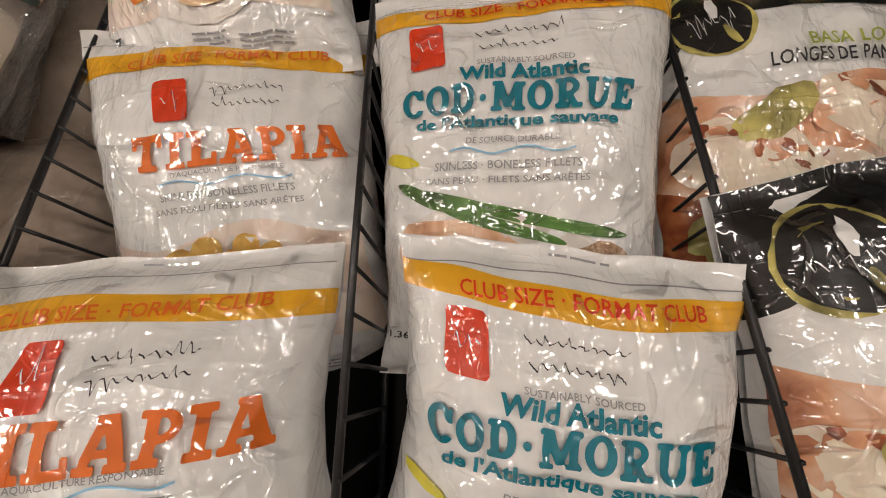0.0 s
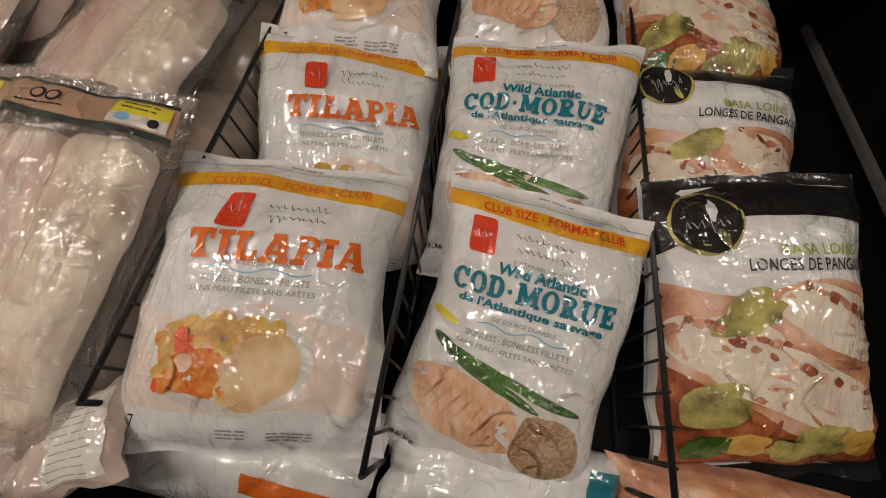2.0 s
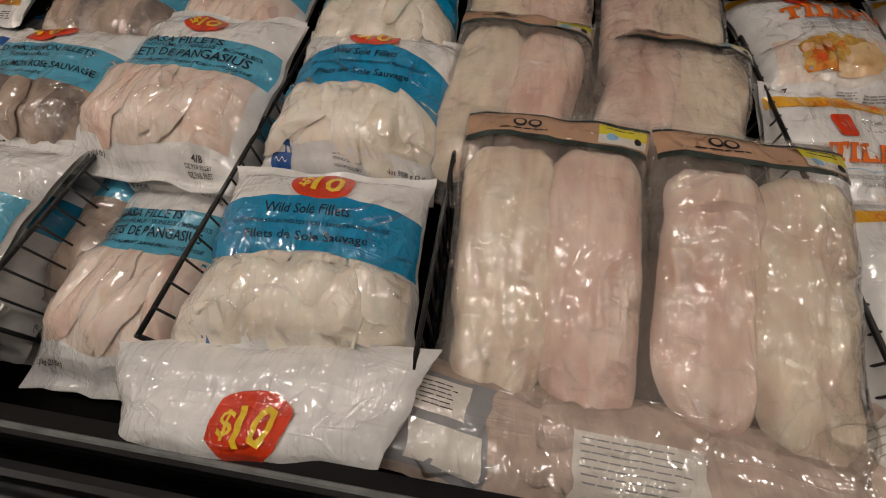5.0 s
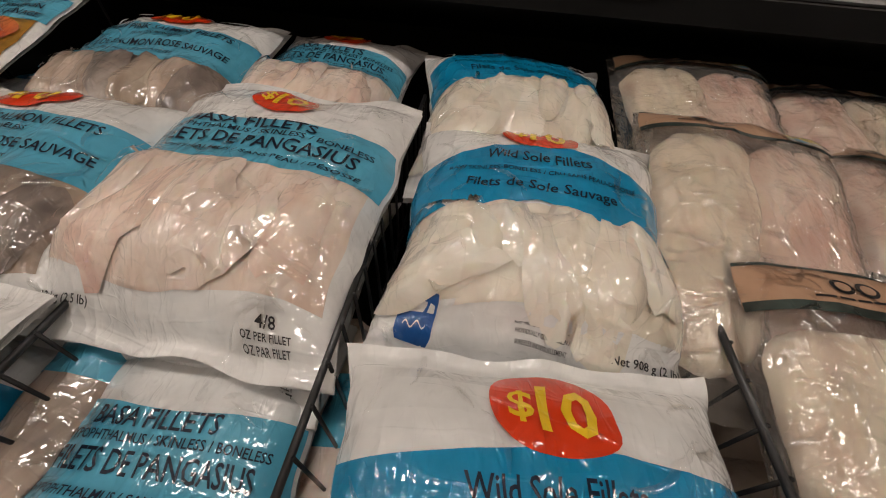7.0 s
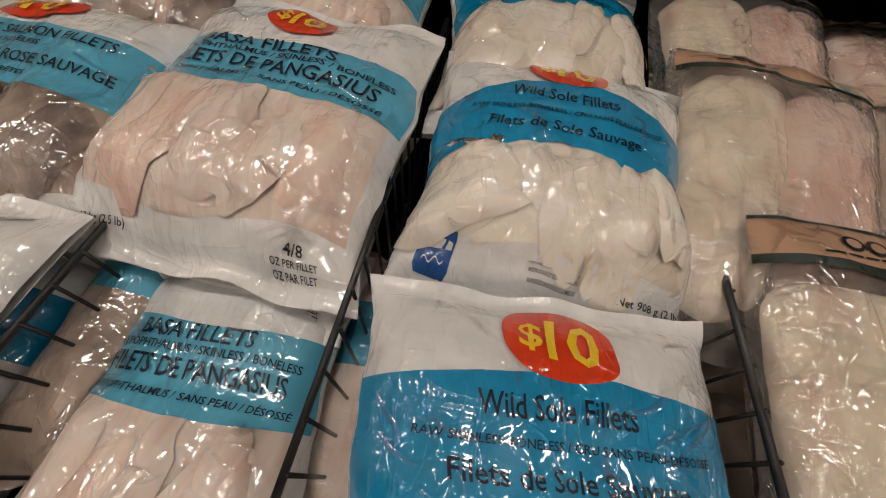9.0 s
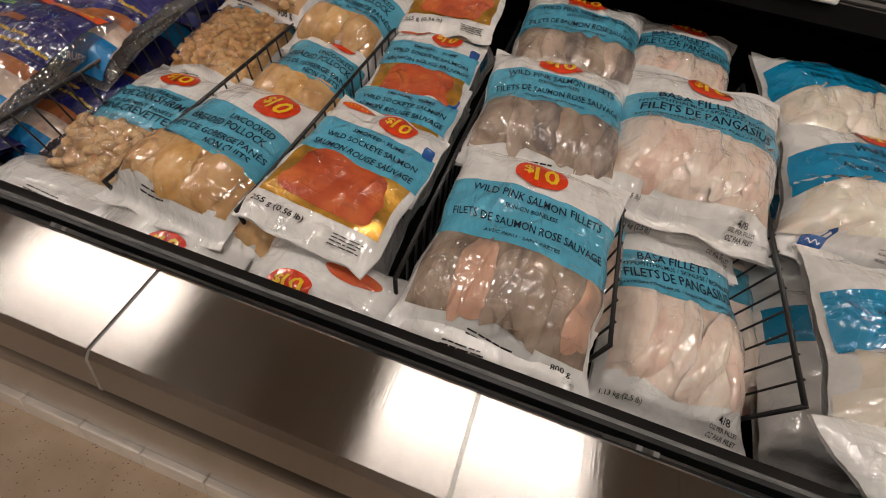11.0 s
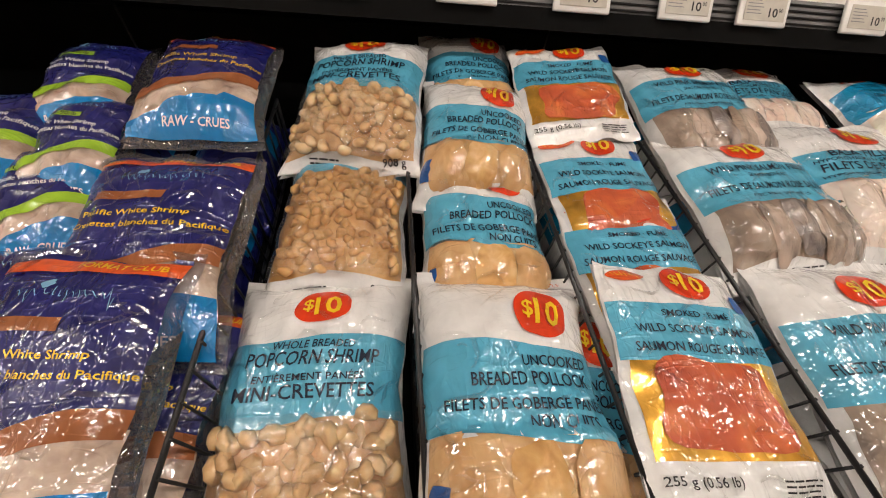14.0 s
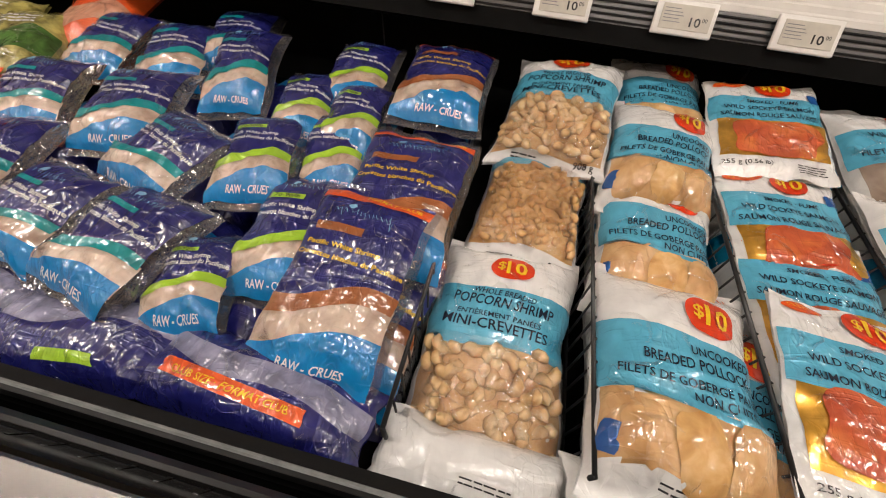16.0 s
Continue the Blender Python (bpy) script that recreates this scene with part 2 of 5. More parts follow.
FROSTED = flesh("frosted_breadcrumb", (0.82, 0.66, 0.46), (0.72, 0.50, 0.27), (0.54, 0.32, 0.13), (30, 30, 30), 0.5, 0.4)
GOLDBOARD.node_tree.nodes["Principled BSDF"].inputs["Metallic"].default_value = 0.75
CLEAR = clear_film("clear_bag_film", (1, 1, 1), 0.05, 0.08)
WINDOWFILM = clear_film("clear_window_film", (1, 1, 1), 0.04, 0.025)
SHRIMPFILM = clear_film("bluish_clear_film", (0.80, 0.82, 0.90), 0.16)



def crease_film(name):
    """The clear outer skin of a film fold: see-through with a hard shine."""
    m, t, b = nodes_of(name)
    b.inputs["Base Color"].default_value = (0.9, 0.9, 0.9, 1)
    b.inputs["Metallic"].default_value, b.inputs["Roughness"].default_value = 1.0, 0.10
    see = t.nodes.new("ShaderNodeBsdfTransparent")
    fres = t.nodes.new("ShaderNodeFresnel")
    fres.inputs[0].default_value = 1.6
    mix = t.nodes.new("ShaderNodeMixShader")
    link(t, math_node(t, "ADD", fres.outputs[0], 0.05), mix.inputs[0])
    link(t, see.outputs[0], mix.inputs[1])
    link(t, b.outputs[0], mix.inputs[2])
    link(t, mix.outputs[0], t.nodes["Material Output"].inputs[0])
    return m


CREASE = crease_film("clear_film_fold")

JOINT = plain("frosted_plastic", (0.20, 0.20, 0.20), 0.10, 0, 0.2, 80)
# opaque light grey: the clear lip's edge highlight put into the colour
LIPGLINT = plain("lip_glint_grey", (0.22, 0.23, 0.23), 0.12, 0, 0.3, 30)
LINER = plain("black_liner_enamel", (0.006, 0.006, 0.006), 0.55, 0, 0.2, 12, 0, 0.06)
GLOSSBLACK = plain("black_gloss_front", (0.004, 0.004, 0.004), 0.07, 0, 0.2, 12, 0, 0.45)
WIRE = plain("black_coated_wire", (0.012, 0.012, 0.013), 0.35, 0, 0.2, 60)
TRIM = plain("dark_grey_trim", (0.009, 0.009, 0.0095), 0.42, 0, 0.15, 50, 0, 0.3)
BRUSHED = steel("brushed_steel", (0.29, 0.276, 0.262), 0.17)
POLISHED = plain("dark_polished_panel", (0.05, 0.042, 0.036), 0.12, 0, 0.2, 14)
ENDTRIM = plain("grey_metal_trim", (0.30, 0.29, 0.28), 0.35, 0.6, 0.1, 30)
RAILWHITE = plain("white_rail_enamel", (0.78, 0.76, 0.72), 0.35, 0, 0.05, 20)
RAILGREY = plain("grey_ribbed_channel", (0.16, 0.16, 0.16), 0.3, 0.4, 0.1, 30)
TAGWHITE = plain("white_tag_plastic", (0.80, 0.79, 0.76), 0.35, 0, 0.04, 20)
TAGSCREEN = plain("pale_tag_screen", (0.55, 0.52, 0.45), 0.3, 0, 0.06, 60)
TILE = plain("off_white_base_tile", (0.62, 0.57, 0.51), 0.25, 0, 0.12, 9, 0.1)
CEIL = plain("ceiling_panel_paint", (0.60, 0.56, 0.50), 0.9, 0, 0.06, 3)
WALLPAINT = plain("aisle_wall_paint", (0.40, 0.33, 0.27), 0.8, 0, 0.1, 2)
GLOW = lamp_glow("lamp_diffuser_glow", (1.0, 0.895, 0.81), LAMP)


def floor_material():
    m, t, b = nodes_of("speckled_brown_floor")
    pos = position(t)
    v = t.nodes.new("ShaderNodeTexVoronoi")
    v.inputs["Scale"].default_value = 95
    link(t, pos, v.inputs["Vector"])
    speck = ramp_node(t, v.outputs["Distance"], ((0.0, (0, 0, 0)), (0.16, (0, 0, 0)), (0.2, (1, 1, 1))))
    pick = noise_node(t, pos, 60, 2)
    base = ramp_node(t, noise_node(t, pos, 8, 5), ((0.3, (0.30, 0.22, 0.15)), (0.7, (0.38, 0.29, 0.21))))
    mix = t.nodes.new("ShaderNodeMix")
    mix.data_type = "RGBA"
    sel = math_node(t, "MULTIPLY", math_node(t, "SUBTRACT", 1.0, speck), math_node(t, "GREATER_THAN", pick, 0.52))
    link(t, sel, mix.inputs["Factor"])
    link(t, base, mix.inputs["A"])
    mix.inputs["B"].default_value = (0.09, 0.065, 0.05, 1)
    link(t, mix.outputs["Result"], b.inputs["Base Color"])
    b.inputs["Roughness"].default_value = 0.35
    return m


FLOOR = floor_material()

# ---- builders ----
SLOPE = math.degrees(math.atan(0.46))


def deck(u, v, n, pitch=0, roll=0, rot=0):
    """A pose on the sloping deck: u along the case, v up the slope, n off it."""
    return pose(0, 0, 1.0, SLOPE) @ pose(u, v, n) @ pose(0, 0, 0, pitch, roll, rot)


def mesh_of(name, bm, material, smooth=True):
    me = bpy.data.meshes.new(name)
    bm.normal_update()
    bm.to_mesh(me)
    bm.free()
    me.materials.append(material)
    if smooth:
        me.polygons.foreach_set("use_smooth", [True] * len(me.polygons))
    return me


def part(name, bm, material, parent, label="", smooth=True):
    ob = new(name, mesh_of(name, bm, material, smooth))
    ob.parent = parent
    return tagged(ob, label)


def box(bm, lo, hi, bevel=0.0):
    x0, y0, z0 = lo
    x1, y1, z1 = hi
    m = Matrix.Translation(((x0 + x1) / 2, (y0 + y1) / 2, (z0 + z1) / 2)) @ Matrix.Diagonal((x1 - x0, y1 - y0, z1 - z0, 1))
    made = bmesh.ops.create_cube(bm, size=1, matrix=m)["verts"]
    if bevel:
        edges = list({e for v in made for e in v.link_edges})
        bmesh.ops.bevel(bm, geom=edges, offset=bevel, segments=2, profile=0.6, affect="EDGES")


def profile_run(name, points, x0, x1, material, parent=None, smooth=False, closed=True):
    """A profile of (y, z) points run along the case from x0 to x1."""
    bm = bmesh.new()
    a = [bm.verts.new((x0, y, z)) for y, z in points]
    b = [bm.verts.new((x1, y, z)) for y, z in points]
    n = len(points)
    for i in range(n if closed else n - 1):
        j = (i + 1) % n
        bm.faces.new((a[i], b[i], b[j], a[j]))
    if closed:
        bm.faces.new(a)
        bm.faces.new(list(reversed(b)))
    bmesh.ops.recalc_face_normals(bm, faces=bm.faces[:])
    ob = new(name, mesh_of(name, bm, material, smooth))
    if parent:
        ob.parent = parent
    return ob


def rod(bm, a, b, r, seg=8):
    a, b = Vector(a), Vector(b)
    d = b - a
    m = Matrix.Translation((a + b) / 2) @ d.to_track_quat("Z", "Y").to_matrix().to_4x4()
    bmesh.ops.create_cone(bm, cap_ends=True, segments=seg, radius1=r, radius2=r, depth=d.length, matrix=m)


LIFT = 0.9


def bar(x0, y0, x1, y1):
    return lambda x, y: max(x0 - x, x - x1, y0 - y, y - y1)


def limb(x0, y0, x1, y1, half):
    """A slanting stroke, cut level at both ends."""
    def d(x, y):
        q = (y - y0) / (y1 - y0)
        return max(abs(x - x0 - (x1 - x0) * q) - half, y0 - y, y - y1)
    return d


def hoop(cx, cy, rx, ry, wide, tall, keep=None):
    """An oval ring, thick at its sides (wide) and thinner above and below (tall)."""
    def d(x, y):
        outer = (math.hypot((x - cx) / rx, (y - cy) / ry) - 1) * min(rx, ry)
        inner = (math.hypot((x - cx) / (rx - wide), (y - cy) / (ry - tall)) - 1) * min(rx - wide, ry - tall)
        return max(outer, -inner, keep(x, y) if keep else -1.0)
    return d


def slab_glyph(c, x):
    """The strokes of one capital from x on, one unit tall, and its width."""
    if c == "T":
        return [bar(x, 0.79, x + 0.86, 1), bar(x, 0.62, x + 0.13, 1), bar(x + 0.73, 0.62, x + 0.86, 1), bar(x + 0.30, 0, x + 0.56, 1), bar(x + 0.17, 0, x + 0.69, 0.17)], 0.86
    if c == "I":
        return [bar(x + 0.13, 0, x + 0.39, 1), bar(x, 0, x + 0.52, 0.17), bar(x, 0.83, x + 0.52, 1)], 0.52
    if c == "L":
        return [bar(x + 0.12, 0, x + 0.38, 1), bar(x, 0.83, x + 0.52, 1), bar(x, 0, x + 0.80, 0.19), bar(x + 0.66, 0, x + 0.80, 0.38)], 0.80
    if c == "A":
        return [limb(x + 0.20, 0.08, x + 0.47, 1, 0.10), limb(x + 0.82, 0.08, x + 0.55, 1, 0.145), bar(x + 0.25, 0.27, x + 0.76, 0.41), bar(x, 0, x + 0.44, 0.16), bar(x + 0.58, 0, x + 1.02, 0.16), bar(x + 0.28, 0.85, x + 0.66, 1)], 1.02
    if c in "PR":
        bowl = hoop(x + 0.42, 0.70, 0.40, 0.30, 0.22, 0.15, lambda px, py: x + 0.36 - px)
        some = [bar(x + 0.12, 0, x + 0.38, 1), bar(x, 0, x + 0.50, 0.17), bar(x, 0.85, x + 0.45, 1), bar(x + 0.3, 0.40, x + 0.45, 0.55), bowl]
        if c == "R":
            some += [limb(x + 0.76, 0.0, x + 0.46, 0.46, 0.14), bar(x + 0.66, 0, x + 0.98, 0.17)]
        return some, 0.82 if c == "P" else 0.98
    if c in "CO":
        keep = None if c == "O" else (lambda px, py: px - x - 0.55 if abs(py - 0.45) < 0.17 else -1.0)
        some = [hoop(x + 0.45, 0.5, 0.45, 0.52, 0.26, 0.16, keep)]
        if c == "C":
            some.append(bar(x + 0.74, 0.60, x + 0.86, 0.98))
        return some, 0.90
    if c == "D":
        return [bar(x + 0.12, 0, x + 0.38, 1), bar(x, 0, x + 0.5, 0.17), bar(x, 0.83, x + 0.5, 1), hoop(x + 0.44, 0.5, 0.46, 0.5, 0.26, 0.17, lambda px, py: x + 0.4 - px)], 0.90
    if c == "M":
        return [bar(x + 0.10, 0, x + 0.30, 1), bar(x + 0.86, 0, x + 1.12, 1), limb(x + 0.60, 0.12, x + 0.24, 1, 0.13), limb(x + 0.60, 0.12, x + 0.92, 1, 0.10), bar(x, 0, x + 0.40, 0.16), bar(x + 0.76, 0, x + 1.22, 0.16), bar(x, 0.84, x + 0.34, 1), bar(x + 0.86, 0.84, x + 1.22, 1)], 1.22
    if c == "U":
        return [bar(x + 0.10, 0.38, x + 0.36, 1), bar(x + 0.68, 0.38, x + 0.86, 1), bar(x, 0.84, x + 0.46, 1), bar(x + 0.58, 0.84, x + 0.96, 1), hoop(x + 0.48, 0.38, 0.38, 0.40, 0.24, 0.18, lambda px, py: py - 0.40)], 0.96
    if c == "E":
        return [bar(x + 0.12, 0, x + 0.38, 1), bar(x, 0, x + 0.80, 0.18), bar(x, 0.82, x + 0.78, 1), bar(x + 0.3, 0.42, x + 0.58, 0.57), bar(x + 0.66, 0, x + 0.80, 0.36), bar(x + 0.64, 0.66, x + 0.78, 1), bar(x + 0.46, 0.34, x + 0.58, 0.66)], 0.80
    if c == "·":
        return [lambda px, py: math.hypot(px - x - 0.24, py - 0.45) - 0.12], 0.48
    return [], 0.3


def slab_strokes(words):
    strokes, x = [], 0.02
    for c in words:
        some, wide = slab_glyph(c, x)
        strokes += some
        x += wide + 0.07
    return strokes, x - 0.05


BAGS = []


class Bag:
    """A filled pouch: an Empty with its film and prints, all laid over one bulging surface."""

    def __init__(self, kind, label, u, v, n, w, h, rot=0, thick=0.05, pitch=4, roll=0, seed=1, lumps=None, seal=0.10, group="", category="frozen food bag", pinch=0.085):
        self.w, self.h, self.t, self.seed, self.lumps, self.seal, self.pinch = w, h, thick, seed, lumps, seal, pinch
        self.taper, self.top, self.calm, self.dome, self.folds = 0.0, None, 1.0, 0.0, 520
        BAGS.append(self)
        self.root = new(kind)
        self.root.matrix_world = deck(u, v, n - thick * 0.92, pitch, roll, rot)
        tagged(self.root, label, category, group)
        self.rnd = random.Random(seed)

    def at(self, fx, fy, off=0.0, under=False):
        w, h, t, s = self.w, self.h, self.t, self.seed * 7.31
        x = fx * w / 2 * (1 + self.taper * fy) * (1 - self.pinch * (1 - fy * fy) + 0.035 * noise.noise((s + (3 if fx > 0 else 0), fy * 2.2, 0)))
        y = fy * h / 2 + 0.011 * noise.noise((fx * 2.2 + s, math.copysign(3, fy), 1)) * abs(fy) ** 6
        x += 0.010 * noise.noise((fy * 1.3 + s, 9.0, s)) + 0.004 * noise.noise((fy * 5 + s, 3.0, fx * 1.5))
        y += 0.007 * noise.noise((fx * 1.4 + s, 4.0, fy * 0.6)) * abs(fy)
        core = max(0.0, 1 - (abs(fy) / (1 - self.seal)) ** 3.2)
        body = max(0.0, 1 - abs(fx) ** 3.0) ** 0.62 * core ** 0.62
        z = t * (0.10 if not under else 0.0) * (1 - body)
        if under:
            return Vector((x, y, -0.25 * t * body - 0.002))
        z += t * body
        env = min(1.0, body * 2.0)
        if self.lumps:
            z += env * self.lumps(x, y, fx, fy)
        p = Vector((x + s, y - s, s))
        z += 0.0045 * env * self.calm * noise.noise(p * 14) + 0.0013 * (0.35 + env) * noise.noise(Vector((x * 46 + s, y * 24, s)))
        fold = 1 - abs(noise.noise(Vector((x * 21 - s, y * 15 + s, 2.0)))) * 2
        z += 0.0030 * env * self.calm * max(0, fold) ** 2
        gather = abs(fy) ** 5
        z += 0.0030 * gather * math.sin(fx * 9 + s) * (1 - abs(fx) ** 4) + 0.008 * gather * noise.noise(Vector((fx * 1.6 + s, fy * 2, 5)))
        return Vector((x, y, z + off * LIFT))

    def grid(self, name, x0, x1, y0, y1, material, off, nx=0, ny=0, label="", parent=None):
        """A printed or filmy area between x0..x1 and the edges y0(fx)..y1(fx)."""
        f0 = y0 if callable(y0) else (lambda q: y0)
        f1 = y1 if callable(y1) else (lambda q: y1)
        nx = nx or max(4, int((x1 - x0) * self.w / 2 / 0.0062))
        ny = ny or max(3, int(abs(f1(0) - f0(0)) * self.h / 2 / 0.0068))
        bm = bmesh.new()
        rows = []
        for j in range(ny + 1):
            row = []
            for i in range(nx + 1):
                fx = x0 + (x1 - x0) * i / nx
                fy = f0(fx) + (f1(fx) - f0(fx)) * j / ny
                row.append(bm.verts.new(self.at(fx, fy, off)))
            rows.append(row)
        for j in range(ny):
            for i in range(nx):
                bm.faces.new((rows[j][i], rows[j][i + 1], rows[j + 1][i + 1], rows[j + 1][i]))
        return part(name, bm, material, parent or self.root, label)

    def pouch(self, material, label="", name="pouch", under=True):
        nx, ny = max(12, int(self.w / 0.0062)), max(14, int(self.h / 0.0068))
        bm = bmesh.new()
        top = [[bm.verts.new(self.at(-1 + 2 * i / nx, -1 + 2 * j / ny)) for i in range(nx + 1)] for j in range(ny + 1)]
        for j in range(ny):
            for i in range(nx):
                bm.faces.new((top[j][i], top[j][i + 1], top[j + 1][i + 1], top[j + 1][i]))
        low = [[bm.verts.new(self.at(-1 + 2 * i / 8, -1 + 2 * j / 8, 0, True)) for i in range(9)] for j in range(9)]
        for j in range(8):
            for i in range(8):
                bm.faces.new((low[j][i], low[j + 1][i], low[j + 1][i + 1], low[j][i + 1]))
        return part(name, bm, material, self.root, label)

    def blob(self, name, fx, fy, rx, ry, material, off=0.0022, rot=0, wob=0.0, seg=22, rings=3, label="", power=2.0, parent=None, dome=0.0):
        """A rounded printed shape, or with dome a raised piece; rx, ry in metres."""
        bm = bmesh.new()
        a = radians(rot)
        ph = self.rnd.uniform(0, 50)
        mid = bm.verts.new(self.at(fx, fy, off + dome))
        last = None
        for k in range(1, rings + 1):
            ring = []
            for i in range(seg):
                th = 2 * math.pi * i / seg
                q = (abs(math.cos(th)) ** power + abs(math.sin(th)) ** power) ** (-1 / power)
                r = q * k / rings * (1 + wob * noise.noise((math.cos(th) * 1.7 + ph, math.sin(th) * 1.7, ph)))
                ex, ey = rx * r * math.cos(th), ry * r * math.sin(th)
                dx, dy = ex * math.cos(a) - ey * math.sin(a), ex * math.sin(a) + ey * math.cos(a)
                gx, gy = fx + 2 * dx / self.w, fy + 2 * dy / self.h
                if self.top and dome:
                    gy = min(gy, self.top(gx))
                ring.append(bm.verts.new(self.at(max(-1, min(1, gx)), max(-1, min(1, gy)), off + dome * (1 - (k / rings) ** 2))))
            for i in range(seg):
                j = (i + 1) % seg
                if last:
                    bm.faces.new((last[i], ring[i], ring[j], last[j]))
                else:
                    bm.faces.new((mid, ring[i], ring[j]))
            last = ring
        return part(name, bm, material, parent or self.root, label)

    def text(self, words, fx, fy, width, height, material, bold=0.0, off=0.0036, rot=0, slant=0.0, parent=None, name="lettering"):
        """A line of print with its middle at fx, fy; width and height in metres."""
        cu = bpy.data.curves.new("print", "FONT")
        cu.body, cu.offset, cu.resolution_u, cu.shear = words, max(bold, 0.011), 2, slant
        ob = bpy.data.objects.new("print", cu)
        me = bpy.data.meshes.new_from_object(ob)
        bpy.data.objects.remove(ob)
        bpy.data.curves.remove(cu)
        bm = bmesh.new()
        bm.from_mesh(me)
        bpy.data.meshes.remove(me)
        xs, ys = [v.co.x for v in bm.verts], [v.co.y for v in bm.verts]
        lx, hx, ly, hy = min(xs), max(xs), min(ys), max(ys)
        for v in bm.verts:
            v.co = Vector(((v.co.x - lx) / (hx - lx) * width - width / 2, (v.co.y - ly) / (hy - ly) * height - height / 2, 0))
        if width > 0.02:
            for axis, size in ((0, width), (1, height)):
                k = int(size / 0.0075)
                for i in range(1, k + 1):
                    co, no = [0, 0, 0], [0, 0, 0]
                    co[axis], no[axis] = -size / 2 + size * i / (k + 1), 1
                    bmesh.ops.bisect_plane(bm, geom=bm.verts[:] + bm.edges[:] + bm.faces[:], plane_co=co, plane_no=no)
        a = radians(rot)
        for v in bm.verts:
            dx, dy = v.co.x * math.cos(a) - v.co.y * math.sin(a), v.co.x * math.sin(a) + v.co.y * math.cos(a)
            v.co = self.at(max(-1, min(1, fx + 2 * dx / self.w)), max(-1, min(1, fy + 2 * dy / self.h)), off)
        return part(name, bm, material, parent or self.root, "", False)

    def slab(self, words, fx, fy, width, height, material, off=0.0034, cell=0.0016):
        """Heavy slab-serif capitals, with their middle at fx, fy, traced out of one field of strokes."""
        strokes, end = slab_strokes(words)
        k = int(width / cell)
        rows = int(height / cell) + 2
        bm = bmesh.new()
        value = [[min(d((i / k) * end, -0.02 + 1.04 * j / rows) for d in strokes) for i in range(k + 1)] for j in range(rows + 1)]
        made = {}

        def corner(i, j):
            key = (round(i, 4), round(j, 4))
            if key not in made:
                ex, ey = (i / k - 0.5) * width, (-0.02 + 1.04 * j / rows - 0.5) * height
                made[key] = bm.verts.new(self.at(max(-1, min(1, fx + 2 * ex / self.w)), max(-1, min(1, fy + 2 * ey / self.h)), off))
            return made[key]
        for j in range(rows):
            for i in range(k):
                ring = [(i, j), (i + 1, j), (i + 1, j + 1), (i, j + 1)]
                out = []
                for (ia, ja), (ib, jb) in zip(ring, ring[1:] + ring[:1]):
                    va, vb = value[ja][ia], value[jb][ib]
                    if va < 0:
                        out.append((ia, ja))
                    if (va < 0) != (vb < 0):
                        q = va / (va - vb)
                        out.append((ia + (ib - ia) * q, ja + (jb - ja) * q))
                verts = []
                for p in out:
                    v = corner(*p)
                    if v not in verts:
                        verts.append(v)
                if len(verts) >= 3 and not bm.faces.get(verts):
                    bm.faces.new(verts)
        return part("lettering", bm, material, self.root)

    def creases(self):
        """Sharp little folds standing in the slack film, most of them running in from its edges."""
        r = random.Random(self.seed * 13 + 5)
        bm = bmesh.new()
        for _ in range(int(self.folds * self.w * self.h)):
            if r.random() < 0.4:
                side = r.choice((-1, 1))
                x, y, way = side * r.uniform(0.6, 0.93) * self.w / 2, r.uniform(-0.9, 0.9) * self.h / 2, math.pi * (side > 0) + r.uniform(-0.9, 0.9)
            else:
                x, y, way = r.uniform(-0.85, 0.85) * self.w / 2, r.uniform(-0.92, 0.92) * self.h / 2, r.uniform(0, 6.28)
            steps = r.choice((4, 5, 6, 8, 10, 13, 18))
            wide, tall = r.uniform(0.0030, 0.0066), r.uniform(0.10, 0.20)
            bend, last = r.uniform(-0.16, 0.16), None
            for k in range(steps + 1):
                thin = 0.25 + 0.75 * math.sin(math.pi * k / steps)
                nx, ny = -math.sin(way), math.cos(way)
                fx, fy = 2 * x / self.w, 2 * y / self.h
                if abs(fx) > 0.97 or abs(fy) > 0.97:
                    break
                lift = 0.0040 + (self.dome + 0.001 if self.top and fy < self.top(fx) else 0.0)
                row = []
                for q, up in ((-1, 0), (-0.55, 0.72), (0, 1), (0.55, 0.72), (1, 0)):
                    p = self.at(2 * (x + nx * q * wide * thin * 0.5) / self.w, 2 * (y + ny * q * wide * thin * 0.5) / self.h, lift)
                    p.z += up * tall * wide * thin
                    row.append(bm.verts.new(p))
                if last:
                    for i in range(4):
                        bm.faces.new((last[i], row[i], row[i + 1], last[i + 1]))
                last = row
                x, y = x + 0.0042 * math.cos(way), y + 0.0042 * math.sin(way)
                way += bend + r.uniform(-0.25, 0.25) + (r.choice((-0.9, 0.9)) if r.random() < 0.07 else 0)
        if bm.faces:
            tagged(part("film_creases", bm, CREASE, self.root, "sharp creases in the clear film"), kind="stuff")
        else:
            bm.free()

    def pieces(self, name, spots, rx, ry, materials, dome, label, wob=0.3, spin=8):
        """Separate fillets pressed against the film, one lying over the next."""
        self.dome = dome
        for i, (fx, fy, rot) in enumerate(spots):
            self.blob(name, fx, fy, rx * self.rnd.uniform(0.85, 1.15), ry * self.rnd.uniform(0.85, 1.15), materials[i % len(materials)], 0.002 + 0.0014 * (i % 4), rot + self.rnd.uniform(-spin, spin), wob, 24, 5, label, 2.6, dome=dome)

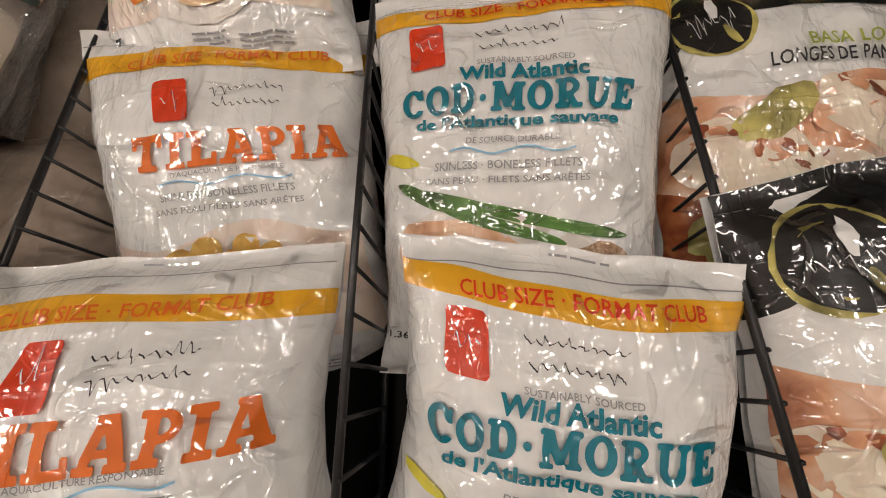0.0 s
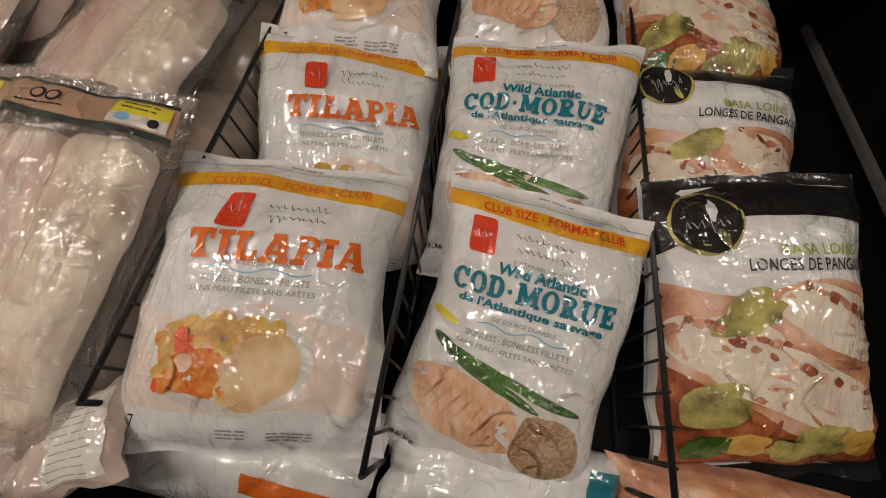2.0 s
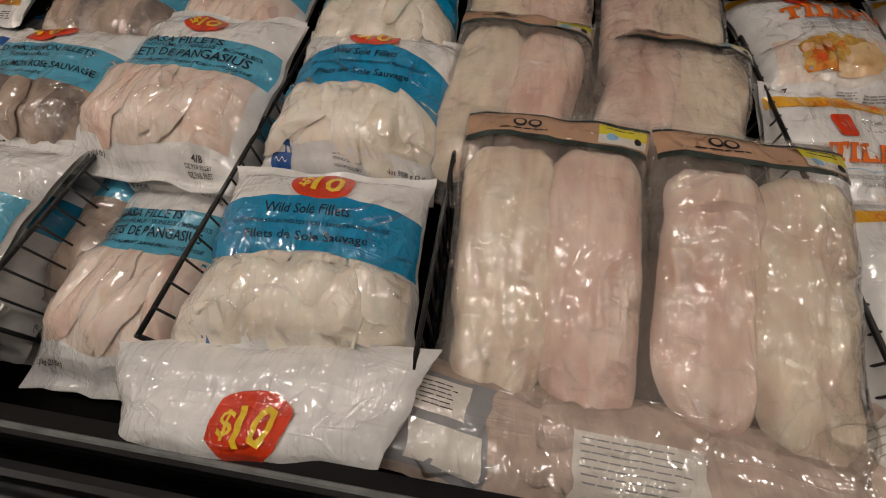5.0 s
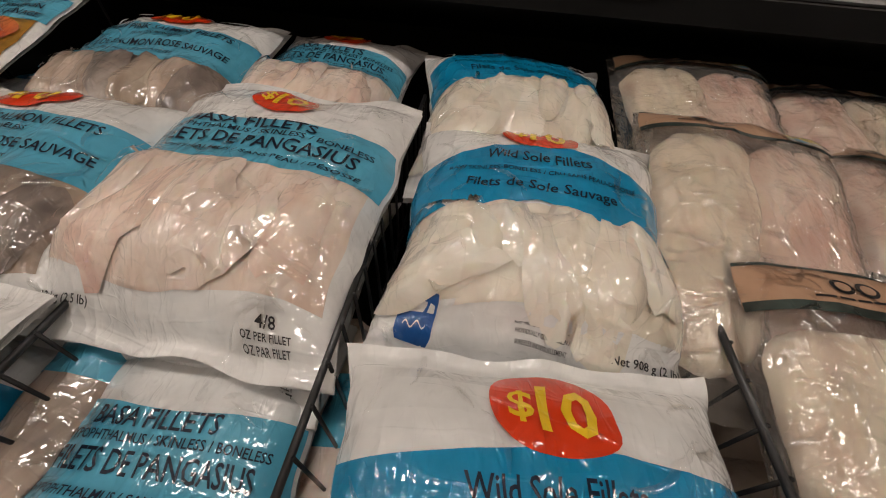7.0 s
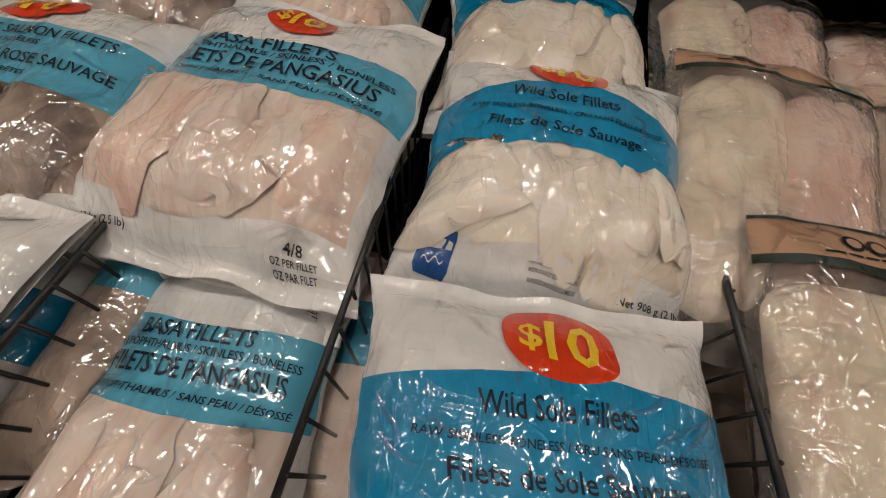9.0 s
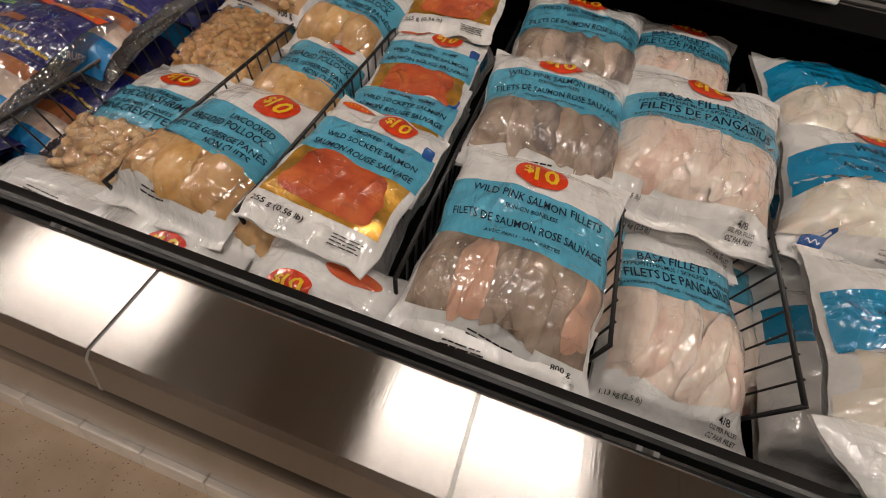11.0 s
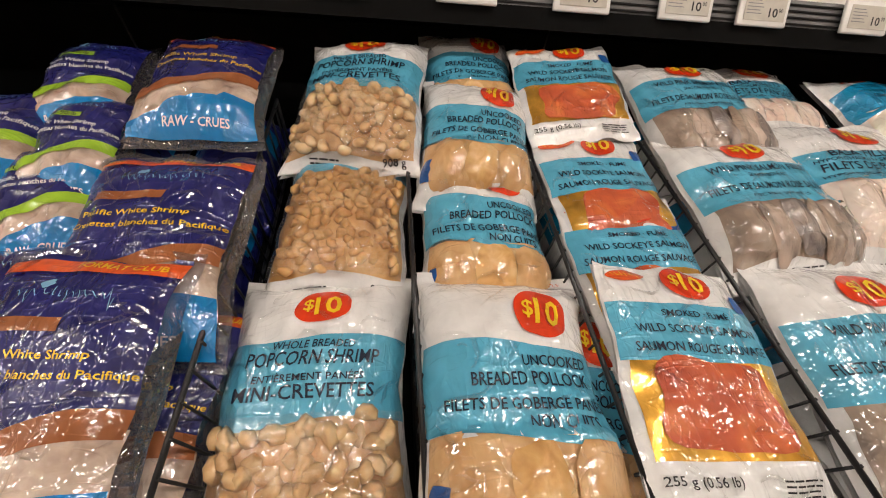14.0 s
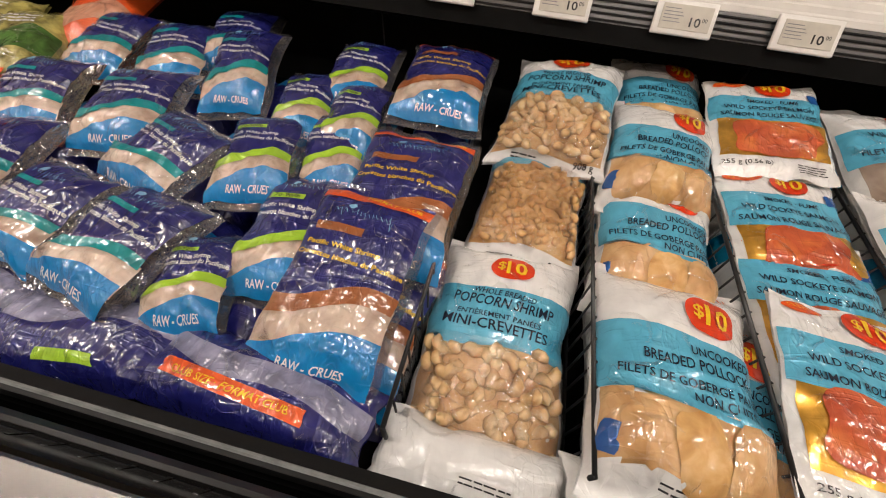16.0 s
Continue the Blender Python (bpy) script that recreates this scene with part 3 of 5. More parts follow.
    def bars(self, fx, fy, width, n, material, pitch=0.006, tall=0.002, off=0.003, rot=0):
        """Lines of print too small to read."""
        bm = bmesh.new()
        a = radians(rot)
        for k in range(n):
            x = -width / 2
            end = width / 2 * self.rnd.uniform(0.6, 1.0)
            while x < end:
                step = min(self.rnd.uniform(0.008, 0.022), end - x)
                if step < 0.003:
                    break
                row = []
                for j in (0, 1):
                    for i in range(4):
                        ex, ey = x + step * 0.85 * i / 3, -k * pitch + j * tall
                        dx, dy = ex * math.cos(a) - ey * math.sin(a), ex * math.sin(a) + ey * math.cos(a)
                        row.append(bm.verts.new(self.at(max(-1, min(1, fx + 2 * dx / self.w)), max(-1, min(1, fy + 2 * dy / self.h)), off)))
                for i in range(3):
                    bm.faces.new((row[i], row[i + 1], row[i + 5], row[i + 4]))
                x += step
        part("small_print", bm, material, self.root)

    def badge(self, fx, fy, rx=0.045, ry=0.028, rot=0):
        b = self.blob("price_badge", fx, fy, rx, ry, RED, 0.0032, rot, 0.05, 40, 9, "red oval badge", 2.3)
        self.text("$", fx - 2 * rx * 0.52 * math.cos(radians(rot)) / self.w, fy + 2 * ry * (0.05 - 0.5 * math.sin(radians(rot))) / self.h, rx * 0.38, ry * 0.8, YELLOW, 0.015, 0.0054, rot, 0, b)
        self.text("10", fx + 2 * rx * 0.2 / self.w, fy, rx * 0.95, ry * 1.15, YELLOW, 0.02, 0.0054, rot, 0, b)

    def wave(self, fx, fy, width, material, amp=0.003, tall=0.0016):
        bm = bmesh.new()
        rows = []
        for i in range(17):
            ex = -width / 2 + width * i / 16
            ey = amp * math.sin(i / 16 * math.pi * 4)
            rows.append([bm.verts.new(self.at(fx + 2 * ex / self.w, fy + 2 * (ey + j * tall) / self.h, 0.003)) for j in (0, 1)])
        for a, b in zip(rows, rows[1:]):
            bm.faces.new((a[0], b[0], b[1], a[1]))
        part("wave_mark", bm, material, self.root)

    def scribble(self, fx, fy, width, material, seed=1, tall=0.0026):
        """A handwriting-like scribble, no letters."""
        r = random.Random(seed)
        bm = bmesh.new()
        x, rows = -width / 2, []
        k = 0
        while x < width / 2:
            y = tall * (math.sin(k * 1.1) + r.uniform(-0.5, 0.5)) * (2.2 if r.random() < 0.10 else 0.6)
            rows.append([bm.verts.new(self.at(fx + 2 * (x + j * 0.0006) / self.w, fy + 2 * (y + j * 0.0009) / self.h, 0.003)) for j in (0, 1)])
            x += r.uniform(0.0006, 0.0022)
            k += 1
        for a, b in zip(rows, rows[1:]):
            bm.faces.new((a[0], b[0], b[1], a[1]))
        part("script_mark", bm, material, self.root)


def fillet_lumps(n, amp, lo=-0.85, hi=0.4, seed=1, lean=0.0):
    r = random.Random(seed)
    c = [(-1 + (2 * i + 1) / n + r.uniform(-0.1, 0.1), 1.15 / n * r.uniform(0.9, 1.1), r.uniform(0.75, 1.1)) for i in range(n)]

    def f(x, y, fx, fy):
        if not lo - 0.1 < fy < hi + 0.1:
            return 0.0
        end = min(1.0, (fy - lo + 0.1) / 0.2, (hi + 0.1 - fy) / 0.2)
        return amp * max(0, end) * max(k * math.sqrt(max(0.0, 1 - ((fx - lean * fy - m) / q) ** 2)) for m, q, k in c)
    return f


def nugget_lumps(amp, size, lo=-0.85, hi=0.3, seed=1):
    def f(x, y, fx, fy):
        if not lo < fy < hi:
            return 0.0
        d = noise.voronoi(Vector((x / size + seed * 3, y / size, seed)))[0]
        edge = min(1.0, (fy - lo) / 0.12, (hi - fy) / 0.12)
        return amp * edge * (1 - min(1.0, d[0] / 0.75) ** 2)
    return f


def flake_lumps(amp, size, lo=-0.85, hi=0.3, seed=1):
    """Overlapping flat pieces, turned all ways."""
    r = random.Random(seed)
    pieces = [(r.uniform(-1, 1), r.uniform(lo, hi), r.uniform(0, 6.3), r.uniform(0.6, 1.3) * size, r.uniform(0.3, 1)) for _ in range(16)]

    def f(x, y, fx, fy):
        if not lo - 0.05 < fy < hi + 0.05:
            return 0.0
        best = 0
        for cx, cy, a, s, k in pieces:
            dx, dy = fx - cx, fy - cy
            p, q = dx * math.cos(a) + dy * math.sin(a), -dx * math.sin(a) + dy * math.cos(a)
            d = (p / s) ** 2 + (q / (0.55 * s)) ** 2
            if d < 1:
                best = max(best, k * (1 - d ** 6) + 0.15 * p)
        return amp * best
    return f

# ---- the structure ----
X0, X1 = -4.3, 0.62


def structure():
    bm = bmesh.new()
    box(bm, (-9, -5.2, -0.1), (6, 3, 0.0))
    tagged(new("floor", mesh_of("floor", bm, FLOOR, False)), "speckled brown terrazzo-look shop floor", "floor", kind="structure")
    bm = bmesh.new()
    box(bm, (-9, -5.2, 3.5), (6, 3, 3.6))
    tagged(new("ceiling", mesh_of("ceiling", bm, CEIL, False)), "pale painted shop ceiling", "ceiling", kind="structure")
    for name, lo, hi in (("wall_north", (-9, 2.9, 0), (6, 3, 3.5)), ("wall_south", (-9, -5.3, 0), (6, -5.2, 3.5)), ("wall_west", (-9.1, -5.2, 0), (-9, 3, 3.5)), ("wall_east", (6, -5.2, 0), (6.1, 3, 3.5))):
        bm = bmesh.new()
        box(bm, lo, hi)
        tagged(new(name, mesh_of(name, bm, WALLPAINT, False)), "plain warm grey shop wall", "wall", kind="structure")


structure()


def ceiling_lights():
    first = new("ceiling_light")
    bm = bmesh.new()
    box(bm, (-0.78, -0.11, 0.02), (0.78, 0.11, 0.09), 0.01)
    part("housing", bm, RAILWHITE, first)
    bm = bmesh.new()
    box(bm, (-0.75, -0.085, 0.0), (0.75, 0.085, 0.019))
    part("diffuser", bm, GLOW, first, "glowing warm white diffuser", False)
    tagged(first, "long warm white strip light under the ceiling", "ceiling light", "aisle strip lights")
    first.matrix_world = pose(-1.3, -1.1, 3.41)
    for x in (-7.9, -4.6, -1.3, 2.0):
        for y in (-1.1, -4.0):
            if (x, y) != (-1.3, -1.1):
                copy_thing(first, pose(x, y, 3.41))


ceiling_lights()


def freezer_case():
    case = new("freezer_case")
    tagged(case, "black open freezer case with brushed steel front ledge", "freezer")
    s, c = math.sin(radians(SLOPE)), math.cos(radians(SLOPE))

    def dk(v, n):
        return (v * c - n * s, 1 + v * s + n * c)
    floor_pts = [dk(-0.27, -0.207), dk(0.80, -0.207), dk(0.80, -0.235), dk(-0.27, -0.235)]
    profile_run("deck", floor_pts, X0, X1, LINER, case)
    profile_run("back_wall", [(0.86, 0.9), (0.86, 1.9), (0.90, 1.9), (0.90, 0.9)], X0, X1, LINER, case)
    profile_run("inner_front", [(-0.205, 0.70), (-0.205, 0.872), (-0.196, 0.876), (-0.190, 0.872), (-0.190, 0.70)], X0, X1, LINER, case)
    profile_run("front_lip", [(-0.212, 0.8725), (-0.212, 0.884), (-0.205, 0.888), (-0.186, 0.888), (-0.182, 0.878), (-0.186, 0.877), (-0.2, 0.878), (-0.205, 0.8725)], X0, X1, TRIM, case)
    profile_run("return_air_front", [(-0.213, 0.80), (-0.213, 0.862), (-0.240, 0.895), (-0.244, 0.893), (-0.250, 0.905), (-0.288, 0.954), (-0.296, 0.954), (-0.296, 0.80)], X0, X1, GLOSSBLACK, case)
    profile_run("return_air_ridge", [(-0.238, 0.8955), (-0.238, 0.903), (-0.246, 0.908), (-0.251, 0.9065), (-0.245, 0.896)], X0, X1, TRIM, case)
    # thin pale strip drawn as the highlight on the clear lip's edge
    profile_run("lip_edge_glint", [(-0.2085, 0.8885), (-0.2065, 0.8905), (-0.2035, 0.8905), (-0.202, 0.8885)], X0, X1, LIPGLINT, case)
    # steel ledge in lengths with dark joints between
    x = X1
    lengths = [0.65, 0.645, 0.32, 0.645, 0.32, 0.645, 0.32, 0.645, 0.73]
    ledge = [(-0.2965, 0.955), (-0.2965, 0.966), (-0.300, 0.968), (-0.372, 0.933), (-0.376, 0.926), (-0.376, 0.885), (-0.368, 0.885), (-0.366, 0.918), (-0.3, 0.950)]
    for q in lengths:
        profile_run("steel_ledge", ledge, x - q + 0.004, x, BRUSHED, case)
        profile_run("ledge_joint", [(yy, zz - 0.0022) for yy, zz in ledge], x - q, x - q + 0.004, ENDTRIM, case)
        x -= q
    profile_run("bumper", [(-0.34, 0.80), (-0.352, 0.802), (-0.368, 0.835), (-0.368, 0.878), (-0.36, 0.884), (-0.34, 0.884)], X0, X1, GLOSSBLACK, case, True)
    profile_run("lower_front", [(-0.340, 0.798), (-0.175, 0.14), (-0.12, 0.14), (-0.28, 0.798)], X0, X1, POLISHED, case)
    # black strip filling the toe gap, its shadow given as black colour
    profile_run("toe_gap_shade", [(-0.135, 0.071), (-0.135, 0.139), (-0.06, 0.139), (-0.06, 0.071)], X0, X1, GLOSSBLACK, case)
    for name, a, b in (("end_panel", X1, X1 + 0.04), ("end_panel", X0 - 0.04, X0)):
        profile_run(name, [(-0.36, 0.2), (-0.36, 0.92), (-0.1, 1.06), (0.86, 1.9), (0.90, 1.9), (0.90, 0.2)], a, b, LINER, case)
    profile_run("body_back", [(0.90, 0.1), (0.90, 1.9), (0.96, 1.9), (0.96, 0.1)], X0 - 0.04, X1 + 0.04, LINER, case)
    # clear joint pieces between the front panels
    for x in (-0.455, -1.50, -2.10, -2.98):
        bm = bmesh.new()
        for k in (0, 0.014):
            quad = [bm.verts.new((x + k, -0.2135, 0.865)), bm.verts.new((x + k + 0.005, -0.2135, 0.865)), bm.verts.new((x + k + 0.005, -0.291, 0.962)), bm.verts.new((x + k, -0.291, 0.962))]
            f = bm.faces.new(quad)
            made = bmesh.ops.extrude_face_region(bm, geom=[f])["geom"]
            bmesh.ops.translate(bm, verts=[g for g in made if isinstance(g, bmesh.types.BMVert)], vec=(0, 0.003, 0.003))
        bmesh.ops.recalc_face_normals(bm, faces=bm.faces[:])
        part("panel_joint", bm, JOINT, case, "clear plastic joint strip", False)
    # return air slots
    me = None
    k = 0
    x = -2.55
    while x > X0 + 0.05 and k < 120:
        if me is None:
            bm = bmesh.new()
            box(bm, (-0.0025, -0.024, -0.002), (0.0025, 0.0, 0.0006))
            me = mesh_of("air_slat", bm, GLOSSBLACK, False)
        ob = new("air_slat", me)
        ob.parent = case
        ob.matrix_world = pose(x, -0.257, 0.914, -52)
        x -= 0.04
        k += 1
    return case


freezer_case()


def base_tiles():
    me = None
    bm = bmesh.new()
    box(bm, (-0.0985, -0.03, 0.0), (0.0985, 0.0, 0.070), 0.004)
    me = mesh_of("base_tile", bm, TILE, False)
    strip = new("baseboard")
    tagged(strip, "off-white tile skirting at the foot of the freezer", "skirting", kind="structure")
    for i in range(24):
        ob = new("tile", me)
        ob.parent = strip
        ob.matrix_world = pose(X1 - 0.1 - 0.20 * i, -0.140, 0)


base_tiles()


def price_shelf():
    shelf = new("upper_shelf")
    tagged(shelf, "black upper shelf with white ribbed front rail", "shelf")
    a, b = X0, X1
    profile_run("shelf_board", [(0.56, 1.372), (0.86, 1.372), (0.86, 1.40), (0.56, 1.40)], a, b, LINER, shelf)
    profile_run("lower_edge", [(0.545, 1.362), (0.56, 1.362), (0.56, 1.40), (0.545, 1.40)], a, b, LINER, shelf)
    profile_run("tag_channel", [(0.548, 1.4005), (0.56, 1.4005), (0.572, 1.450), (0.560, 1.450)], a, b, RAILGREY, shelf)
    for i in range(4):
        z = 1.404 + 0.012 * i
        profile_run("channel_rib", [(0.5455 + 0.0028 * i, z), (0.549 + 0.0028 * i, z - 0.001), (0.549 + 0.0028 * i, z + 0.004), (0.5455 + 0.0028 * i, z + 0.003)], a, b, TRIM, shelf)
    for i in range(5):
        z, y = 1.4505 + 0.016 * i, 0.560 + 0.006 * i
        profile_run("rail_rib", [(y, z), (y + 0.03, z), (y + 0.03, z + 0.0155), (y + 0.004, z + 0.0155), (y, z + 0.011)], a, b, RAILWHITE, shelf)
    profile_run("rail_top", [(0.592, 1.531), (0.86, 1.56), (0.86, 1.58), (0.592, 1.545)], a, b, RAILWHITE, shelf)


price_shelf()


def flat_text(words, m, width, height, material, parent, bold=0.0):
    cu = bpy.data.curves.new("print", "FONT")
    cu.body, cu.offset, cu.resolution_u = words, bold, 2
    ob = bpy.data.objects.new("print", cu)
    me = bpy.data.meshes.new_from_object(ob)
    bpy.data.objects.remove(ob)
    bpy.data.curves.remove(cu)
    xs, ys = [v.co.x for v in me.vertices], [v.co.y for v in me.vertices]
    lx, hx, ly, hy = min(xs), max(xs), min(ys), max(ys)
    for v in me.vertices:
        v.co = m @ Vector(((v.co.x - lx) / (hx - lx) * width, (v.co.y - ly) / (hy - ly) * height, 0))
    me.materials.clear()
    me.materials.append(material)
    t = new("price_lettering", me)
    t.parent = parent


def price_tag(x, wide=0.118, price="10"):
    tag = new("shelf_tag")
    bm = bmesh.new()
    box(bm, (-wide / 2, -0.008, -0.032), (wide / 2, 0.0, 0.032), 0.003)
    part("frame", bm, TAGWHITE, tag)
    bm = bmesh.new()
    box(bm, (-wide / 2 + 0.012, -0.0095, -0.022), (wide / 2 - 0.009, -0.0081, 0.023))
    part("screen", bm, TAGSCREEN, tag, "pale grey electronic paper screen", False)
    m = Matrix.Translation((0, -0.0100, 0)) @ pose(0, 0, 0, 90)
    flat_text(price, m @ Matrix.Translation((0.010, -0.015, 0)), 0.021, 0.017, INK, tag, 0.015)
    flat_text("00", m @ Matrix.Translation((0.033, -0.005, 0)), 0.010, 0.0075, INK, tag, 0.01)
    bm = bmesh.new()
    for i in range(5):
        box(bm, (-0.043, -0.0102, 0.014 - 0.006 * i), (-0.012 + 0.004 * (i % 3), -0.0098, 0.0155 - 0.006 * i))
    part("small_print", bm, GREY, tag, "", False)
    tag.matrix_world = pose(x, 0.547, 1.425, -12)
    return tagged(tag, "white electronic shelf tag clipped to the rail", "price tag", "shelf tags")


def price_tags():
    first = price_tag(-1.90)
    for x in (-2.13, -2.375, -1.675, -1.495, -2.62, -1.235, -0.95):
        copy_thing(first, pose(x, 0.547, 1.425, -12))


price_tags()


def wire_divider(u, v0, v1, n, drop=0.13):
    """A wire panel standing in the deck's length, framed by thicker wire."""
    d = new("wire_divider")
    tagged(d, "black coated wire divider standing between bag columns", "divider", "wire dividers")
    d.matrix_world = deck(u, 0, n)
    for name, a, b in (("top_rail", (0, v0, 0), (0, v1, 0)), ("front_post", (0, v0, 0.002), (0, v0, -drop)), ("back_post", (0, v1, 0.002), (0, v1, -drop)), ("foot_rail", (0, v0, -drop), (0, v1, -drop))):
        bm = bmesh.new()
        rod(bm, a, b, 0.0034)
        part(name, bm, WIRE, d)
    bm = bmesh.new()
    rod(bm, (0, 0, 0.003), (0, 0, -drop), 0.0019, 6)
    me = mesh_of("upright_wire", bm, WIRE)
    k = max(2, int((v1 - v0) / 0.034))
    for i in range(1, k):
        ob = new("wire", me)
        ob.parent = d
        ob.location = (0.003, v0 + (v1 - v0) * i / k, 0)
    return d


for u, v0, v1, n in ((0.205, -0.10, 0.72, -0.075), (-0.085, -0.115, 0.70, -0.062), (-0.373, -0.095, 0.62, -0.052), (-0.895, -0.12, 0.60, -0.02), (-1.232, -0.125, 0.62, -0.035),
                     (-1.478, -0.135, 0.60, -0.035), (-1.775, -0.155, 0.62, -0.022), (-2.028, -0.14, 0.60, -0.016), (-2.248, -0.16, 0.60, -0.030), (-2.500, -0.17, 0.58, -0.035)):
    wire_divider(u, v0, v1, n)

# ---- the bags ----


def const(a, b=0.0, c=0.0, k=3.0, p=0.0):
    """An edge across the bag: height a, slope b, wave c."""
    return lambda fx: a + b * fx + c * math.sin(fx * k + p)


def club_bag(kind, u, v, n, rot, seed, pitch=4, w=0.265, h=0.36, roll=0):
    cod = kind == "cod"
    label = "white club-size bag of cod fillets with teal lettering" if cod else "white club-size bag of tilapia fillets with orange lettering"
    b = Bag(kind + "_bag", label, u, v, n, w, h, rot, 0.055, pitch, roll, seed, fillet_lumps(2, 0.006, -0.7, 0.5, seed), group="club-size fish bags", seal=0.06)
    b.pouch(WHITE)
    b.grid("yellow_band", -0.99, 0.99, const(0.755 if cod else 0.685, -0.02, 0.015, 3, seed), const(0.865 if cod else 0.80, -0.02, 0.015, 3, seed), GOLD, 0.0012, label="golden yellow printed band")
    b.text("CLUB SIZE · FORMAT CLUB", 0.05, 0.81 if cod else 0.742, w * 0.66, 0.011, RED if cod else ORANGE)
    b.grid("seal_line", -0.97, 0.97, 0.895, 0.9, GREY, 0.0015)
    b.bars(0.1, 0.955, 0.05, 1, GREY, 0.004, 0.0018)
    sy = 0.62 if cod else 0.52
    b.blob("red_square", -0.60 if cod else -0.32, sy, 0.0165, 0.022, RED, 0.0025, 0, 0, 44, label="red square mark", power=12)
    b.scribble(-0.60 if cod else -0.32, sy, 0.02, WHITEINK, seed + 3, 0.006)
    b.scribble(-0.02 if cod else 0.18, sy + 0.04, 0.075, INK, seed + 1)
    b.scribble(-0.02 if cod else 0.18, sy - 0.04, 0.07, INK, seed + 2)
    if cod:
        b.text("SUSTAINABLY SOURCED", 0.02, 0.50, 0.085, 0.005, GREY)
        b.text("Wild Atlantic", 0.0, 0.445, 0.112, 0.014, TEAL, 0.035)
        b.slab("COD·MORUE", -0.04, 0.328, 0.205, 0.025, TEAL)
        b.text("de l'Atlantique sauvage", -0.04, 0.215, 0.180, 0.013, TEAL, 0.032)
        b.text("DE SOURCE DURABLE", -0.05, 0.14, 0.080, 0.005, GREY)
        b.wave(-0.05, 0.09, 0.11, PALEBLUE)
        b.text("SKINLESS · BONELESS FILLETS", -0.07, 0.03, 0.130, 0.007, GREY)
        b.text("SANS PEAU · FILETS SANS ARÊTES", -0.07, -0.03, 0.145, 0.007, GREY)
        for fx, fy, ln, r in ((-0.35, -0.135, 0.055, -13), (0.05, -0.20, 0.062, -12), (-0.08, -0.24, 0.06, -16), (0.38, -0.25, 0.045, -9), (-0.62, -0.10, 0.03, -25)):
            b.blob("bean_print", fx, fy, ln * 0.95, 0.0055, BEAN, 0.0034, r, 0.1, 20, 3)
        b.blob("plate_print", -0.05, -0.48, 0.115, 0.058, PLATE, 0.0015, -12, 0.03)
        b.blob("fillet_print", -0.30, -0.43, 0.078, 0.038, COOKED, 0.0030, -16, 0.18, label="grilled fillet picture")
        for i in range(7):
            b.blob("grill_mark", -0.62 + 0.105 * i, -0.37 - 0.022 * i, 0.019, 0.0022, SPICED, 0.0042, 62, 0.3, 12, 2)
        b.blob("rice_print", 0.48, -0.52, 0.040, 0.040, GRAIN, 0.003, -10, 0.2, label="brown rice picture")
        b.blob("swirl_print", -0.80, 0.08, 0.020, 0.005, PALEYELLOW, 0.002, -15, 0.3)
        b.text("1.36 kg", -0.80, -0.77, 0.042, 0.009, INK)
        b.text("10", -0.55, -0.85, 0.014, 0.013, INK, 0.01)
    else:
        b.slab("TILAPIA", 0.12, 0.275, 0.212, 0.034, ORANGE)
        b.text("D'AQUACULTURE RESPONSABLE", 0.02, 0.165, 0.110, 0.0055, GREY)
        b.wave(0.0, 0.12, 0.13, PALEBLUE)
        b.text("SKINLESS BONELESS FILLETS", 0.0, 0.065, 0.130, 0.0075, GREY)
        b.text("SANS PEAU FILETS SANS ARÊTES", 0.0, 0.005, 0.145, 0.0075, GREY)
        b.grid("fillet_window", -0.86, 0.86, const(-0.70, 0, 0.02, 4), const(-0.12, 0, 0.05, 5, 1), BASA, 0.0010, label="clear window onto pale fillets")
        b.blob("bowl_print", -0.08, -0.41, 0.088, 0.056, PLATE, 0.0024, 0, 0.04, label="bowl of food picture")
        b.blob("stew_print", -0.34, -0.42, 0.044, 0.040, STEW, 0.0030, 0, 0.35)
        for i in range(20):
            b.blob("stew_piece", b.rnd.uniform(-0.62, -0.08), b.rnd.uniform(-0.56, -0.27), b.rnd.uniform(0.006, 0.014), b.rnd.uniform(0.005, 0.009), (STEW, POTATO, FLAME, COOKED, POTATO)[i % 5], 0.0034 + 0.0002 * i, b.rnd.uniform(0, 180), 0.4, 10, 2)
        for fx, fy in ((-0.40, -0.24), (-0.2, -0.2), (0.05, -0.21), (-0.05, -0.27), (0.2, -0.25), (-0.52, -0.30)):
            b.blob("potato_print", fx, fy, 0.018, 0.013, POTATO, 0.0040, b.rnd.uniform(0, 90), 0.2, 14, 2)
        b.blob("fillet_print", 0.12, -0.46, 0.052, 0.034, FROSTED, 0.0044, 25, 0.25)
        b.text("7", -0.80, -0.79, 0.008, 0.014, INK, 0.01)
    b.bars(-0.05 if not cod else 0.2, -0.81, 0.04, 3, GREY, 0.004, 0.0018)
    b.bars(0.38 if not cod else 0.6, -0.83, 0.06, 3, GREY, 0.004, 0.0018)
    return b


club_bag("cod", 0.054, 0.046, -0.090, -8, 11, 22, 0.266, 0.378, 1.5)
club_bag("cod", 0.052, 0.302, -0.065, -2.5, 12, 20, 0.282, 0.374, -2.5)
club_bag("cod", 0.035, 0.610, -0.020, 2, 13, 8, 0.265, 0.33)
club_bag("tilapia", -0.243, 0.047, -0.052, 6, 21, 10, 0.300, 0.355, 8)
club_bag("tilapia", -0.228, 0.301, -0.098, 9, 22, 22, 0.298, 0.41, 9)
club_bag("tilapia", -0.250, 0.585, -0.020, 5, 23, 6, 0.275, 0.32, 3)


